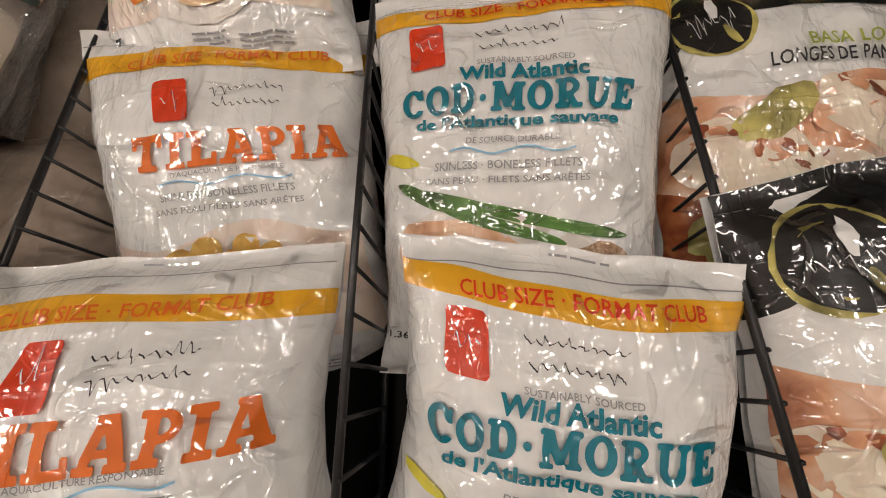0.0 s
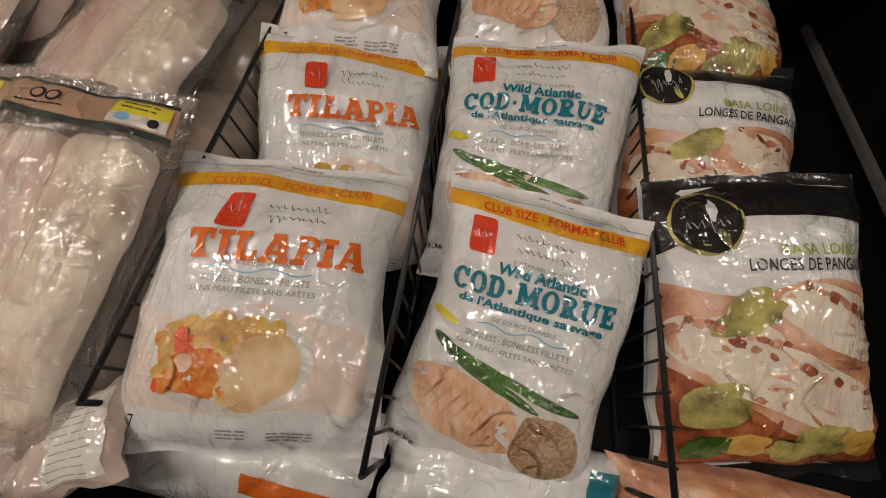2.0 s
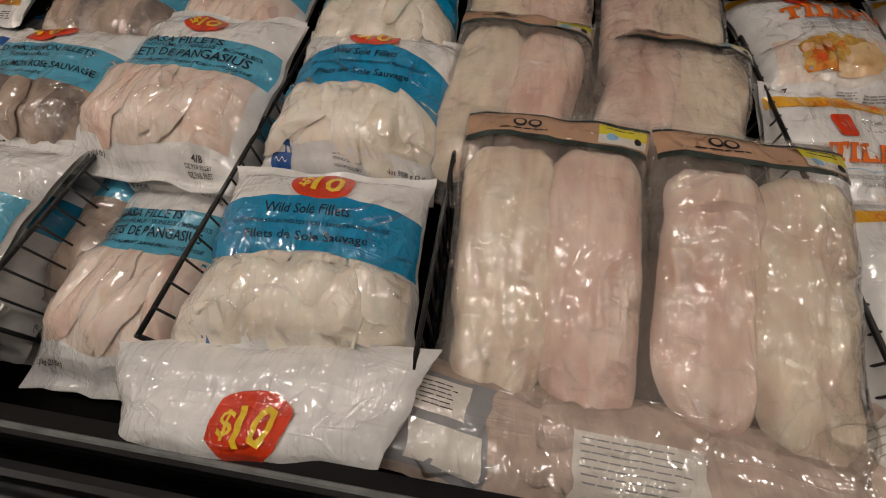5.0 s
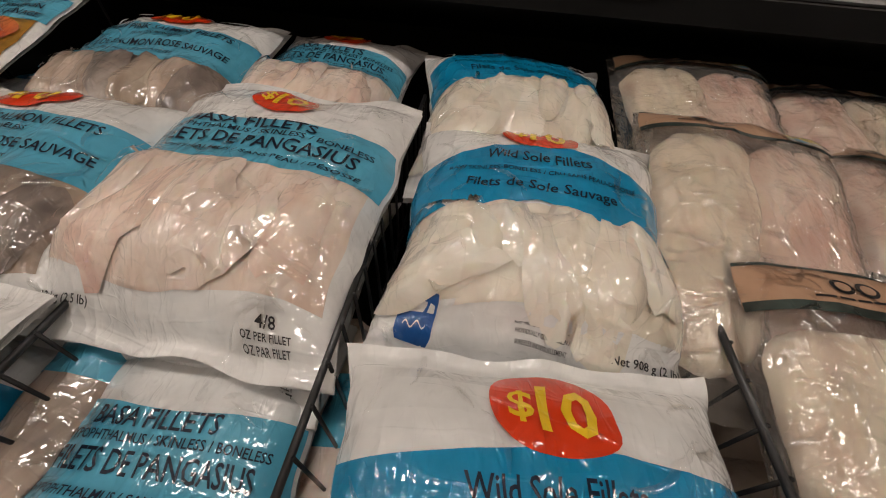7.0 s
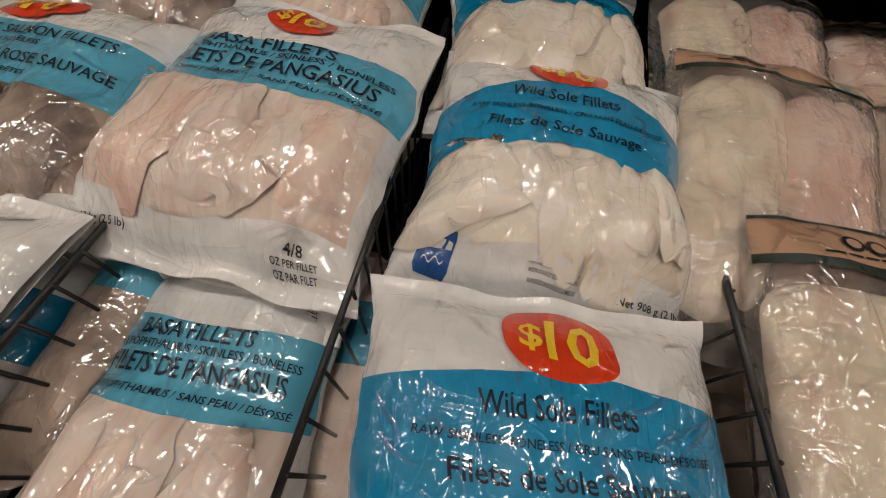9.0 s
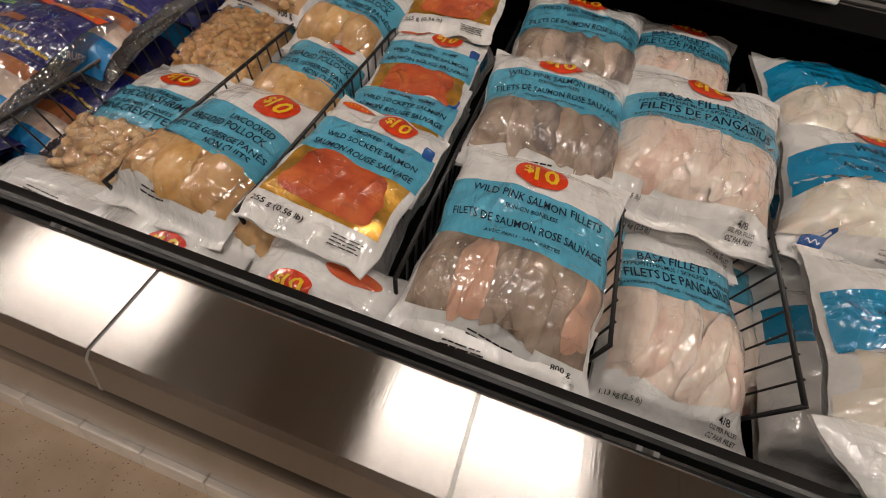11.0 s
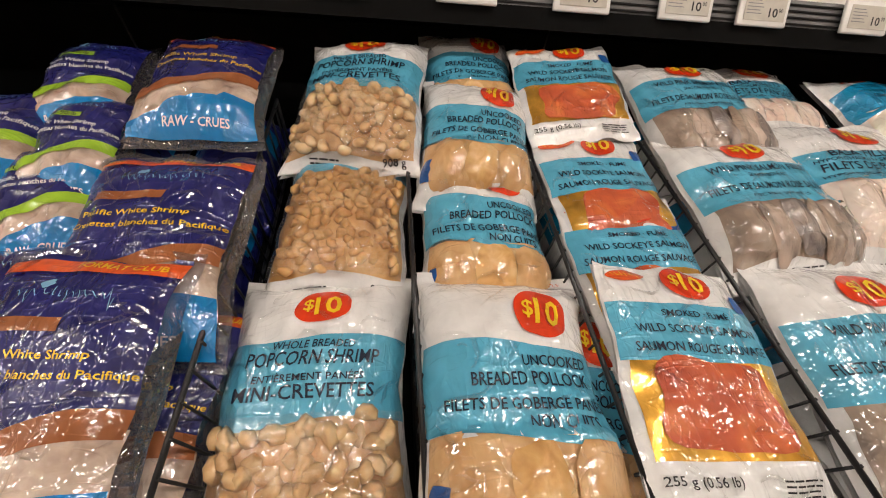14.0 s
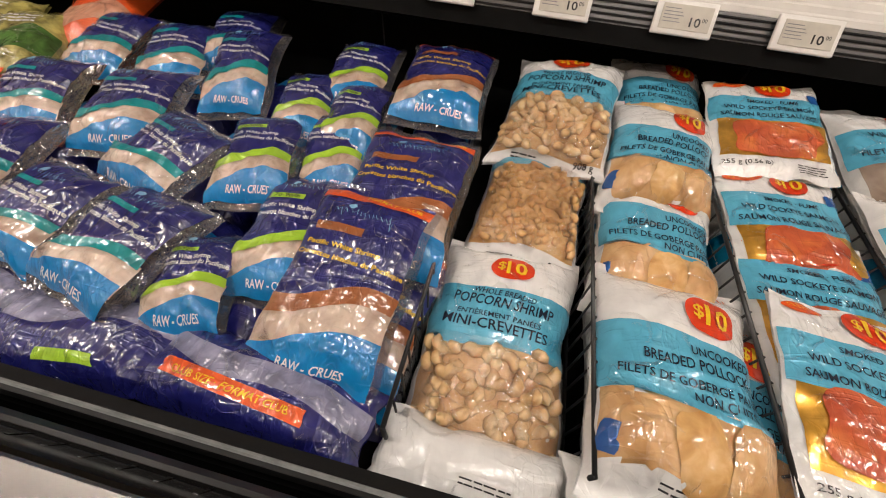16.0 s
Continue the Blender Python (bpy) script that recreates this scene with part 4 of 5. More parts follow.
def loin_bag(u, v, n, rot, seed, pitch=4):
    b = Bag("basa_loin_bag", "black and white bag of basa loins with food picture", u, v, n, 0.27, 0.37, rot, 0.055, pitch, 0, seed, fillet_lumps(2, 0.006, -0.7, 0.3, seed), group="basa loin bags")
    b.pouch(WHITE)
    b.grid("black_top", -1, 1, lambda fx: 0.69 - 0.30 * max(0.0, -fx - 0.25) ** 1.5 - 0.05 * fx * fx, 1, BLACK, 0.0012, label="black printed top")
    o = b.blob("oval_mark", -0.58, 0.66, 0.036, 0.036, BLACK, 0.0024, 0, 0.08, label="black oval mark with pale rim")
    b.blob("oval_rim", -0.58, 0.66, 0.040, 0.040, LETTUCE, 0.0018, 0, 0.08)
    b.blob("oval_sprig", -0.53, 0.74, 0.005, 0.014, WHITEINK, 0.0036, -10, 0.5, 12, 2)
    b.scribble(-0.58, 0.65, 0.045, WHITEINK, seed, 0.007)
    b.blob("oval_leaf", -0.48, 0.56, 0.004, 0.012, LETTUCE, 0.0036, 15, 0.2, 12, 2)
    b.text("BASA LOINS", 0.35, 0.475, 0.100, 0.013, GREENINK)
    b.text("LONGES DE PANGASIUS", 0.32, 0.385, 0.170, 0.014, INK)
    b.grid("food_picture", -0.97, 0.97, -0.86, const(0.25, 0, 0.05, 4), SPICED, 0.0010, label="picture of spiced fish loins")
    b.grid("dark_pan", -0.97, 0.97, -0.86, const(-0.36, -0.10, 0.05, 5, 1), CHAR, 0.0016, label="dark printed background")
    for fx, fy, rx, ry, rot in ((0.52, 0.03, 0.080, 0.034, -24), (-0.46, -0.12, 0.070, 0.036, -16), (0.10, -0.34, 0.112, 0.040, -20)):
        b.blob("seared_edge", fx, fy - 0.03, rx * 1.05, ry * 1.12, SPICED, 0.0024, rot, 0.22, 32, 4)
        b.blob("fillet_print", fx, fy, rx, ry, PALEFISH, 0.0031, rot, 0.22, 32, 4, "pale grilled loin picture")
        for i in range(9):
            q = -0.75 + 0.19 * i
            c, d = math.cos(radians(rot)), math.sin(radians(rot))
            b.blob("char_print", fx + 2 * (rx * q * c - ry * 0.55 * d) / b.w, fy + 2 * (rx * q * d + ry * 0.55 * c) / b.h, b.rnd.uniform(0.005, 0.011), b.rnd.uniform(0.003, 0.006), (CHAR, SPICED)[i % 2], 0.0038, rot + b.rnd.uniform(-30, 30), 0.5, 12, 2)
    b.blob("lettuce_print", -0.30, 0.10, 0.042, 0.022, LETTUCE, 0.0042, 20, 0.4)
    b.blob("lettuce_print", -0.62, -0.46, 0.040, 0.022, LETTUCE, 0.0036, 30, 0.4)
    for fx, fy, rx, mat in ((0.30, -0.66, 0.036, LETTUCE), (-0.35, -0.70, 0.028, POTATO), (0.0, -0.74, 0.024, LETTUCE), (0.62, -0.70, 0.026, POTATO), (-0.66, -0.74, 0.026, BEAN)):
        b.blob("vegetable_print", fx, fy, rx, rx * 0.62, mat, 0.0036, b.rnd.uniform(-30, 30), 0.35)
    b.grid("black_foot", -1, 1, -1, const(-0.85, 0, 0.02, 4), BLACK, 0.0014)
    return b


loin_bag(0.341, 0.107, -0.080, 9, 31, 20)
loin_bag(0.322, 0.346, -0.098, 1, 32, 18)
loin_bag(0.310, 0.640, -0.050, 6, 33, 8)


def clear_fillet_bag(u, v, n, rot, seed, pitch=3, w=0.225, h=0.45):
    """Clear bag with two or three long fillets and a printed header card."""
    b = Bag("clear_fillet_bag", "clear bag of pale pink fish fillets with kraft header label", u, v, n, w * 1.06, h, rot, 0.044, pitch, 0, seed, None, seal=0.05, group="clear fillet bags", pinch=0.03)
    r = random.Random(seed)
    for k, (cx, wd, deep) in enumerate(((0.0, 0.52, -0.036), (-0.43, 0.50, 0.0), (0.43, 0.50, 0.0025))):
        bm = bmesh.new()
        nx, ny = 18, 34
        low, top = (-0.84 + r.uniform(0, 0.06), 0.69 + r.uniform(-0.02, 0.02)) if k else (-0.76, 0.56)
        rows = []
        for j in range(ny + 1):
            q = -1 + 2 * j / ny
            fy = low + (top - low) * j / ny
            tip = max(0.0, 1 - abs(q) ** (5 if q < 0 else 12)) ** 0.5 * (0.95 + 0.05 * q)
            row = []
            for i in range(nx + 1):
                side = -1 + 2 * i / nx
                fx = cx + side * wd * max(0.10, tip) * (1 + 0.10 * noise.noise((q * 2.5 + seed, side, k * 3.0))) + 0.04 * math.sin(fy * 3 + seed + k)
                p = b.at(max(-0.93, min(0.93, fx)), fy, 0)
                flat = max(0.0, 1 - abs(side) ** 4) ** 0.5 * min(1.0, tip * 1.25)
                seam = -0.0035 * math.exp(-((side - 0.12 + 0.1 * math.sin(q * 2 + seed)) / 0.07) ** 2) - 0.002 * math.exp(-((side + 0.45) / 0.10) ** 2)
                shell = p.z - 0.0015
                p.z = 0.004 + b.t * (0.16 + 0.66 * flat) + deep + seam * flat + 0.0035 * flat * noise.noise((fx * 4 + seed, fy * 3, k)) + 0.0012 * noise.noise((p.x * 110 + seed, p.y * 24, k))
                p.z = min(p.z, shell + seam * flat)
                row.append(bm.verts.new(p))
            rows.append(row)
        for j in range(ny):
            for i in range(nx):
                bm.faces.new((rows[j][i], rows[j][i + 1], rows[j + 1][i + 1], rows[j + 1][i]))
        part("fillet", bm, PINKFISH if (k + seed) % 2 else PALEFISH, b.root, "pale frozen fish fillet")
    b.folds = 1500
    keep = b.t
    b.t = keep * 1.02
    b.pouch(CLEAR, "creased clear plastic", "clear_pouch")
    card = b.grid("header_card", -0.97, 0.97, const(0.70, -0.015, 0.012, 3, seed), const(0.90, -0.015, 0.012, 3, seed), KRAFT, 0.003, label="kraft brown printed header")
    b.grid("header_edge", -0.97, 0.97, const(0.685, -0.015, 0.012, 3, seed), const(0.725, -0.015, 0.012, 3, seed), DARKGREEN, 0.004, parent=card)
    b.grid("header_edge", -0.97, 0.97, const(0.885, -0.015, 0.012, 3, seed), const(0.905, -0.015, 0.012, 3, seed), DARKGREEN, 0.004, parent=card)
    b.blob("ring_mark", -0.40, 0.825, 0.010, 0.008, INK, 0.0045, 0, 0)
    b.blob("ring_hole", -0.40, 0.825, 0.0065, 0.005, KRAFT, 0.0052, 0, 0)
    b.blob("ring_mark", -0.24, 0.822, 0.010, 0.008, INK, 0.0045, 0, 0)
    b.blob("ring_hole", -0.24, 0.822, 0.0065, 0.005, KRAFT, 0.0052, 0, 0)
    b.bars(-0.33, 0.765, 0.075, 1, INK, 0.004, 0.0022, 0.0046)
    b.grid("yellow_label", 0.42, 0.93, const(0.80, -0.015, 0.012, 3, seed), const(0.875, -0.015, 0.012, 3, seed), PALEYELLOW, 0.0046, parent=card)
    b.grid("white_label", 0.42, 0.93, const(0.735, -0.015, 0.012, 3, seed), const(0.80, -0.015, 0.012, 3, seed), PLATE, 0.0046, parent=card)
    b.bars(0.68, 0.85, 0.05, 2, INK, 0.006, 0.0016, 0.0056)
    b.blob("seal_mark", 0.55, 0.765, 0.008, 0.006, PALEBLUE, 0.0056)
    b.blob("seal_mark", 0.82, 0.765, 0.006, 0.006, INK, 0.0056)
    b.t = keep
    return b


for i, (u, v, n, rot, pitch, w, h) in enumerate(((-0.752, 0.050, -0.018, -1, 14, 0.255, 0.475), (-0.505, 0.042, -0.012, -4, 13, 0.235, 0.455), (-0.825, 0.325, 0.014, -9, 12, 0.225, 0.40), (-0.555, 0.360, -0.010, -9, 6, 0.245, 0.40),
                                                 (-0.800, 0.535, 0.018, -1, 12, 0.24, 0.40), (-0.55, 0.56, 0.0, -3, 8, 0.24, 0.40))):
    clear_fillet_bag(u, v, n, rot, 41 + i, pitch, w, h)


def sole_bag(u, v, n, rot, seed, pitch=4, h=0.33, roll=0):
    d, arc = {51: (-0.24, 0.14), 52: (-0.20, 0.34), 53: (0.0, 0.30)}[seed]
    b = Bag("sole_fillet_bag", "white and blue bag of wild sole fillets, clear window", u, v, n, 0.300, h, rot, 0.06, pitch, roll, seed, flake_lumps(0.017, 0.6, -0.66, 0.05 + d, seed), group="sole bags")
    b.pouch(WHITE)
    b.grid("fish_window", -0.93, 0.93, const(-0.70, 0, 0.04, 4, seed), const(0.16 + d, 0, 0.06, 4, seed), SOLE, 0.0010, label="clear window onto ivory fillets")
    b.top = lambda fx: 0.21 - arc + d + arc * math.cos(fx * 1.5)
    b.pieces("sole_fillet", [(-0.66, -0.2, 80), (-0.25, -0.10, 98), (0.2, -0.10, 82), (0.65, -0.2, 105), (-0.45, -0.42, 62), (-0.02, -0.42, 108), (0.45, -0.40, 78), (-0.7, -0.55, 30), (0.2, -0.60, 155)], 0.058, 0.026, (SOLE, PALESOLE), 0.006, "ivory sole fillet")
    b.grid("blue_band", -0.985, 0.985, lambda fx: 0.22 - arc + d + arc * math.cos(fx * 1.5) + 0.02 * math.sin(fx * 8 + seed), lambda fx: 0.77 - arc * 0.9 + d + arc * 0.9 * math.cos(fx * 1.5), CYAN, 0.0026, label="bright blue printed band")
    b.badge(0.0, 0.87 + d * 0.8, 0.046, 0.021 - 0.03 * d, -6)
    b.text("Wild Sole Fillets", -0.04, 0.615 + d, 0.120, 0.016, INKBLUE)
    b.text("RAW SKINLESS-BONELESS / CRU SANS PEAU-DÉSOSSÉ", 0.0, 0.48 + d, 0.215, 0.007, INKBLUE)
    b.text("Filets de Sole Sauvage", 0.0, 0.345 + d, 0.165, 0.016, INKBLUE)
    b.blob("blue_mark", -0.70, -0.77, 0.018, 0.020, MSCBLUE, 0.0024, -6, 0, power=8, label="small blue certification mark")
    b.wave(-0.70, -0.81, 0.022, WHITEINK, 0.003)
    b.text("KEEP FROZEN / GARDER CONGELÉ", 0.07, -0.73, 0.052, 0.0042, INK, 0.01)
    b.text("INDIVIDUALLY QUICK FROZEN /", 0.075, -0.775, 0.050, 0.0042, INK, 0.01)
    b.text("SURGELÉS INDIVIDUELLEMENT", 0.075, -0.82, 0.048, 0.0042, INK, 0.01)
    b.text("Net 908 g (2 lb)", 0.72, -0.80, 0.068, 0.0085, INK, 0.012)
    return b


sole_bag(-1.055, 0.000, 0.004, 5, 51, 7, 0.305, 4)
sole_bag(-1.060, 0.300, 0.018, -2, 52, 11, 0.325)
sole_bag(-1.078, 0.530, 0.025, 3, 53, 11, 0.325, 2)


def folded_sole_bag():
    b = Bag("folded_sole_bag", "white glossy bag folded over the lip, red price badge", -1.047, -0.172, -0.004, 0.315, 0.112, 7, 0.026, 1, 0, 54, None, group="sole bags", seal=0.04, pinch=0.0)
    b.taper, b.calm = 0.18, 0.25
    b.pouch(WHITE)
    b.badge(0.02, -0.45, 0.042, 0.031, 0)
    return b


folded_sole_bag()


def basa_bag(u, v, n, rot, seed, pitch=4, h=0.37, w=0.255):
    b = Bag("basa_fillet_bag", "white and light blue bag of basa fillets, clear window", u, v, n, w, h, rot, 0.05, pitch, 0, seed, fillet_lumps(3, 0.014, -0.68, 0.02, seed, 0.08), group="basa bags")
    b.pouch(WHITE)
    b.grid("fish_window", -0.92, 0.92, const(-0.71, 0, 0.04, 4, seed), const(0.04, 0, 0.02, 4, seed), BASA, 0.0010, label="clear window onto pale basa fillets")
    b.top = lambda fx: 0.0
    b.pieces("basa_fillet", [(-0.66, -0.30, 80), (-0.34, -0.40, 66), (-0.02, -0.30, 84), (0.28, -0.42, 62), (0.62, -0.32, 98)], 0.35 * h / 2, 0.095 * w, (BASA, PINKFISH, BASA), 0.009, "pale frozen basa fillet", 0.45, 9)
    b.grid("blue_band", -0.985, 0.985, const(0.01, 0, 0.015, 3, seed), const(0.41, 0, 0.015, 3, seed), BLUE, 0.0016, label="light blue printed band")
    if seed != 61:
        b.badge(0.0, 0.635, 0.045, 0.026, -8)
    b.text("BASA FILLETS", -0.12, 0.355, 0.52 * w, 0.016, INKBLUE)
    b.text("HYPOPHTHALMUS / SKINLESS / BONELESS", 0.0, 0.275, 0.84 * w, 0.008, INKBLUE)
    b.text("FILETS DE PANGASIUS", -0.02, 0.185, 0.78 * w, 0.018, INKBLUE)
    b.text("HYPOPHTHALMUS / SANS PEAU / DÉSOSSÉ", 0.0, 0.08, 0.84 * w, 0.008, INKBLUE)
    b.text("4/8", 0.62, -0.77, 0.018, 0.010, INK, 0.01)
    b.text("OZ PER FILLET", 0.62, -0.83, 0.044, 0.006, INK)
    b.text("OZ PAR FILET", 0.62, -0.88, 0.042, 0.006, INK)
    b.text("1.13 kg (2.5 lb)", -0.66, -0.84, 0.055, 0.009, INK)
    return b


basa_bag(-1.350, 0.005, -0.088, 1, 61, 3, 0.40, 0.232)
basa_bag(-1.352, 0.250, -0.052, -3, 64, 4, 0.30, 0.235)
basa_bag(-1.374, 0.298, 0.022, -2, 62, 10, 0.375, 0.315)
basa_bag(-1.390, 0.590, 0.004, -3, 63, 9, 0.355, 0.265)


def salmon_bag(u, v, n, rot, seed, pitch=4, h=0.35):
    b = Bag("pink_salmon_bag", "white and light blue bag of pink salmon fillets", u, v, n, 0.285, h, rot, 0.05, pitch, 0, seed, fillet_lumps(3, 0.012, -0.72, -0.1, seed, 0.1), group="pink salmon bags")
    b.pouch(WHITE)
    b.grid("fish_window", -0.93, 0.93, const(-0.77, 0, 0.04, 4, seed), const(-0.12, 0, 0.02, 4, seed), GREYSKIN, 0.0010, label="clear window onto grey salmon skin")
    b.top = lambda fx: -0.17
    b.pieces("salmon_fillet", [(-0.68, -0.42, 100), (-0.36, -0.47, 95), (-0.05, -0.43, 92), (0.25, -0.47, 88), (0.52, -0.43, 84), (0.76, -0.48, 78)], 0.33 * h / 2, 0.024, (GREYSKIN, DULLSALMON, MIXSALMON, GREYSKIN) if seed == 71 else (GREYSKIN, MIXSALMON, SALMONSKIN), 0.0045, "frozen pink salmon fillet", 0.4, 9)
    b.grid("blue_band", -0.985, 0.985, const(-0.16, 0, 0.012, 3, seed), const(0.42, 0, 0.012, 3, seed), BLUE, 0.0018, label="light blue printed band")
    b.badge(-0.05, 0.63, 0.045, 0.026, 4)
    b.text("WILD PINK SALMON FILLETS", 0.02, 0.325, 0.215, 0.014, INKBLUE)
    b.text("SKIN-ON BONELESS", -0.02, 0.215, 0.085, 0.008, INKBLUE)
    b.text("FILETS DE SAUMON ROSE SAUVAGE", 0.0, 0.06, 0.245, 0.014, INKBLUE)
    b.text("AVEC PEAU · SANS ARÊTES", -0.05, -0.06, 0.120, 0.008, INKBLUE)
    b.bars(0.0, -0.84, 0.07, 2, INK, 0.005, 0.002)
    b.text("800 g", 0.68, -0.87, 0.030, 0.009, INK)
    return b


salmon_bag(-1.624, -0.032, 0.004, -2, 71, 7, 0.36)
salmon_bag(-1.638, 0.268, 0.026, 2, 72, 8, 0.31)
salmon_bag(-1.625, 0.521, 0.036, 3, 73, 9, 0.34)


def smoked_pack(u, v, n, rot, seed, pitch=3, roll=0, w=0.200, h=0.30):
    b = Bag("smoked_salmon_pack", "flat pack of orange smoked salmon on gold board", u, v, n, w, h, rot, 0.018, pitch, roll, seed, None, seal=0.03, group="smoked salmon packs", pinch=0.0)
    b.pouch(WHITE)
    g = b.grid("gold_board", -0.90, 0.90, -0.65, 0.06, GOLDBOARD, 0.0014, label="shiny gold board")
    b.blob("salmon_slice", 0.02, -0.29, 0.074 * w / 0.215, 0.049 * h / 0.295, SMOKED, 0.0032, 0, 0.22, 40, 7, "orange smoked salmon slice", 5)
    b.grid("blue_band", -0.985, 0.985, const(0.05, 0, 0.006, 3, seed), const(0.57, 0, 0.006, 3, seed), BLUE, 0.0020, label="light blue printed band")
    b.badge(0.17, 0.80, 0.034, 0.026, -4)
    b.blob("red_flash", -0.60, 0.86, 0.032, 0.010, FLAME, 0.0026, 6, 0.1)
    b.scribble(-0.60, 0.86, 0.05, YELLOW, seed, 0.004)
    b.text("SMOKED · FUMÉ", 0.08, 0.47, 0.095, 0.011, INKBLUE)
    b.text("WILD SOCKEYE SALMON", 0.03, 0.32, 0.165, 0.011, INKBLUE)
    b.text("SAUMON ROUGE SAUVAGE", 0.02, 0.16, 0.178, 0.012, INKBLUE)
    b.blob("blue_mark", 0.84, 0.62, 0.010, 0.012, MSCBLUE, 0.0028, 0, 0, power=8)
    b.text("255 g (0.56 lb)", -0.48, -0.78, 0.085, 0.012, INK)
    b.bars(0.58, -0.78, 0.05, 4, INK, 0.005, 0.0018)
    return b


smoked_pack(-1.912, -0.009, -0.002, -5, 81, 3, 4, 0.215, 0.295)
smoked_pack(-1.908, 0.137, -0.020, -1, 82, 4, -2)
smoked_pack(-1.905, 0.290, -0.010, 1, 83, 6, -2)
smoked_pack(-1.915, 0.545, 0.042, 0, 84, 12, -6, 0.212, 0.26)


def pollock_bag(u, v, n, rot, seed, pitch=4, h=0.33, w=0.225):
    b = Bag("pollock_bag", "white and light blue bag of breaded pollock fillets", u, v, n, w, h, rot, 0.055, pitch, 0, seed, flake_lumps(0.010, 0.6, -0.72, -0.3, seed), group="pollock bags")
    b.pouch(WHITE)
    b.grid("fish_window", -0.93, 0.93, const(-0.77, 0, 0.04, 4, seed), const(-0.26, 0, 0.02, 4, seed), POLLOCK, 0.0010, label="clear window onto breaded fillets")
    b.top = lambda fx: -0.31
    b.pieces("breaded_fillet", [(-0.55, -0.54, 80), (0.02, -0.56, 100), (0.57, -0.54, 75)], 0.042, 0.030, (POLLOCK, CRUMB), 0.007, "breaded pollock fillet", 0.25, 10)
    b.grid("blue_band", -0.985, 0.985, const(-0.30, -0.03, 0.02, 3, seed), const(0.29, -0.03, 0.02, 3, seed), BLUE, 0.0016, label="light blue printed band")
    b.badge(0.35, 0.53, 0.036, 0.035, -8)
    b.text("UNCOOKED", 0.42, 0.16, 0.085, 0.013, INKBLUE)
    b.text("BREADED POLLOCK", 0.12, 0.045, 0.150, 0.015, INKBLUE)
    b.text("FILETS DE GOBERGE PANÉS", 0.06, -0.095, 0.195, 0.015, INKBLUE)
    b.text("NON CUITS", 0.38, -0.205, 0.085, 0.013, INKBLUE)
    b.blob("blue_mark", -0.84, -0.62, 0.011, 0.018, MSCBLUE, 0.0026, -10, 0, power=8)
    b.scribble(0, 0.93, 0.18, FLAME, seed, 0.003)
    b.bars(-0.1, -0.8, 0.05, 2, INK, 0.006, 0.002)
    return b


pollock_bag(-2.138, -0.017, -0.002, -4, 91, 0, 0.345, 0.232)
pollock_bag(-2.128, 0.252, -0.025, -5, 92, 8, 0.328, 0.212)
pollock_bag(-2.118, 0.440, 0.020, -7, 93, 10, 0.32, 0.215)
pollock_bag(-2.105, 0.640, 0.022, -2, 94, 11, 0.33, 0.215)
pollock_bag(-2.052, -0.030, -0.050, -9, 95, 2, 0.32, 0.200)


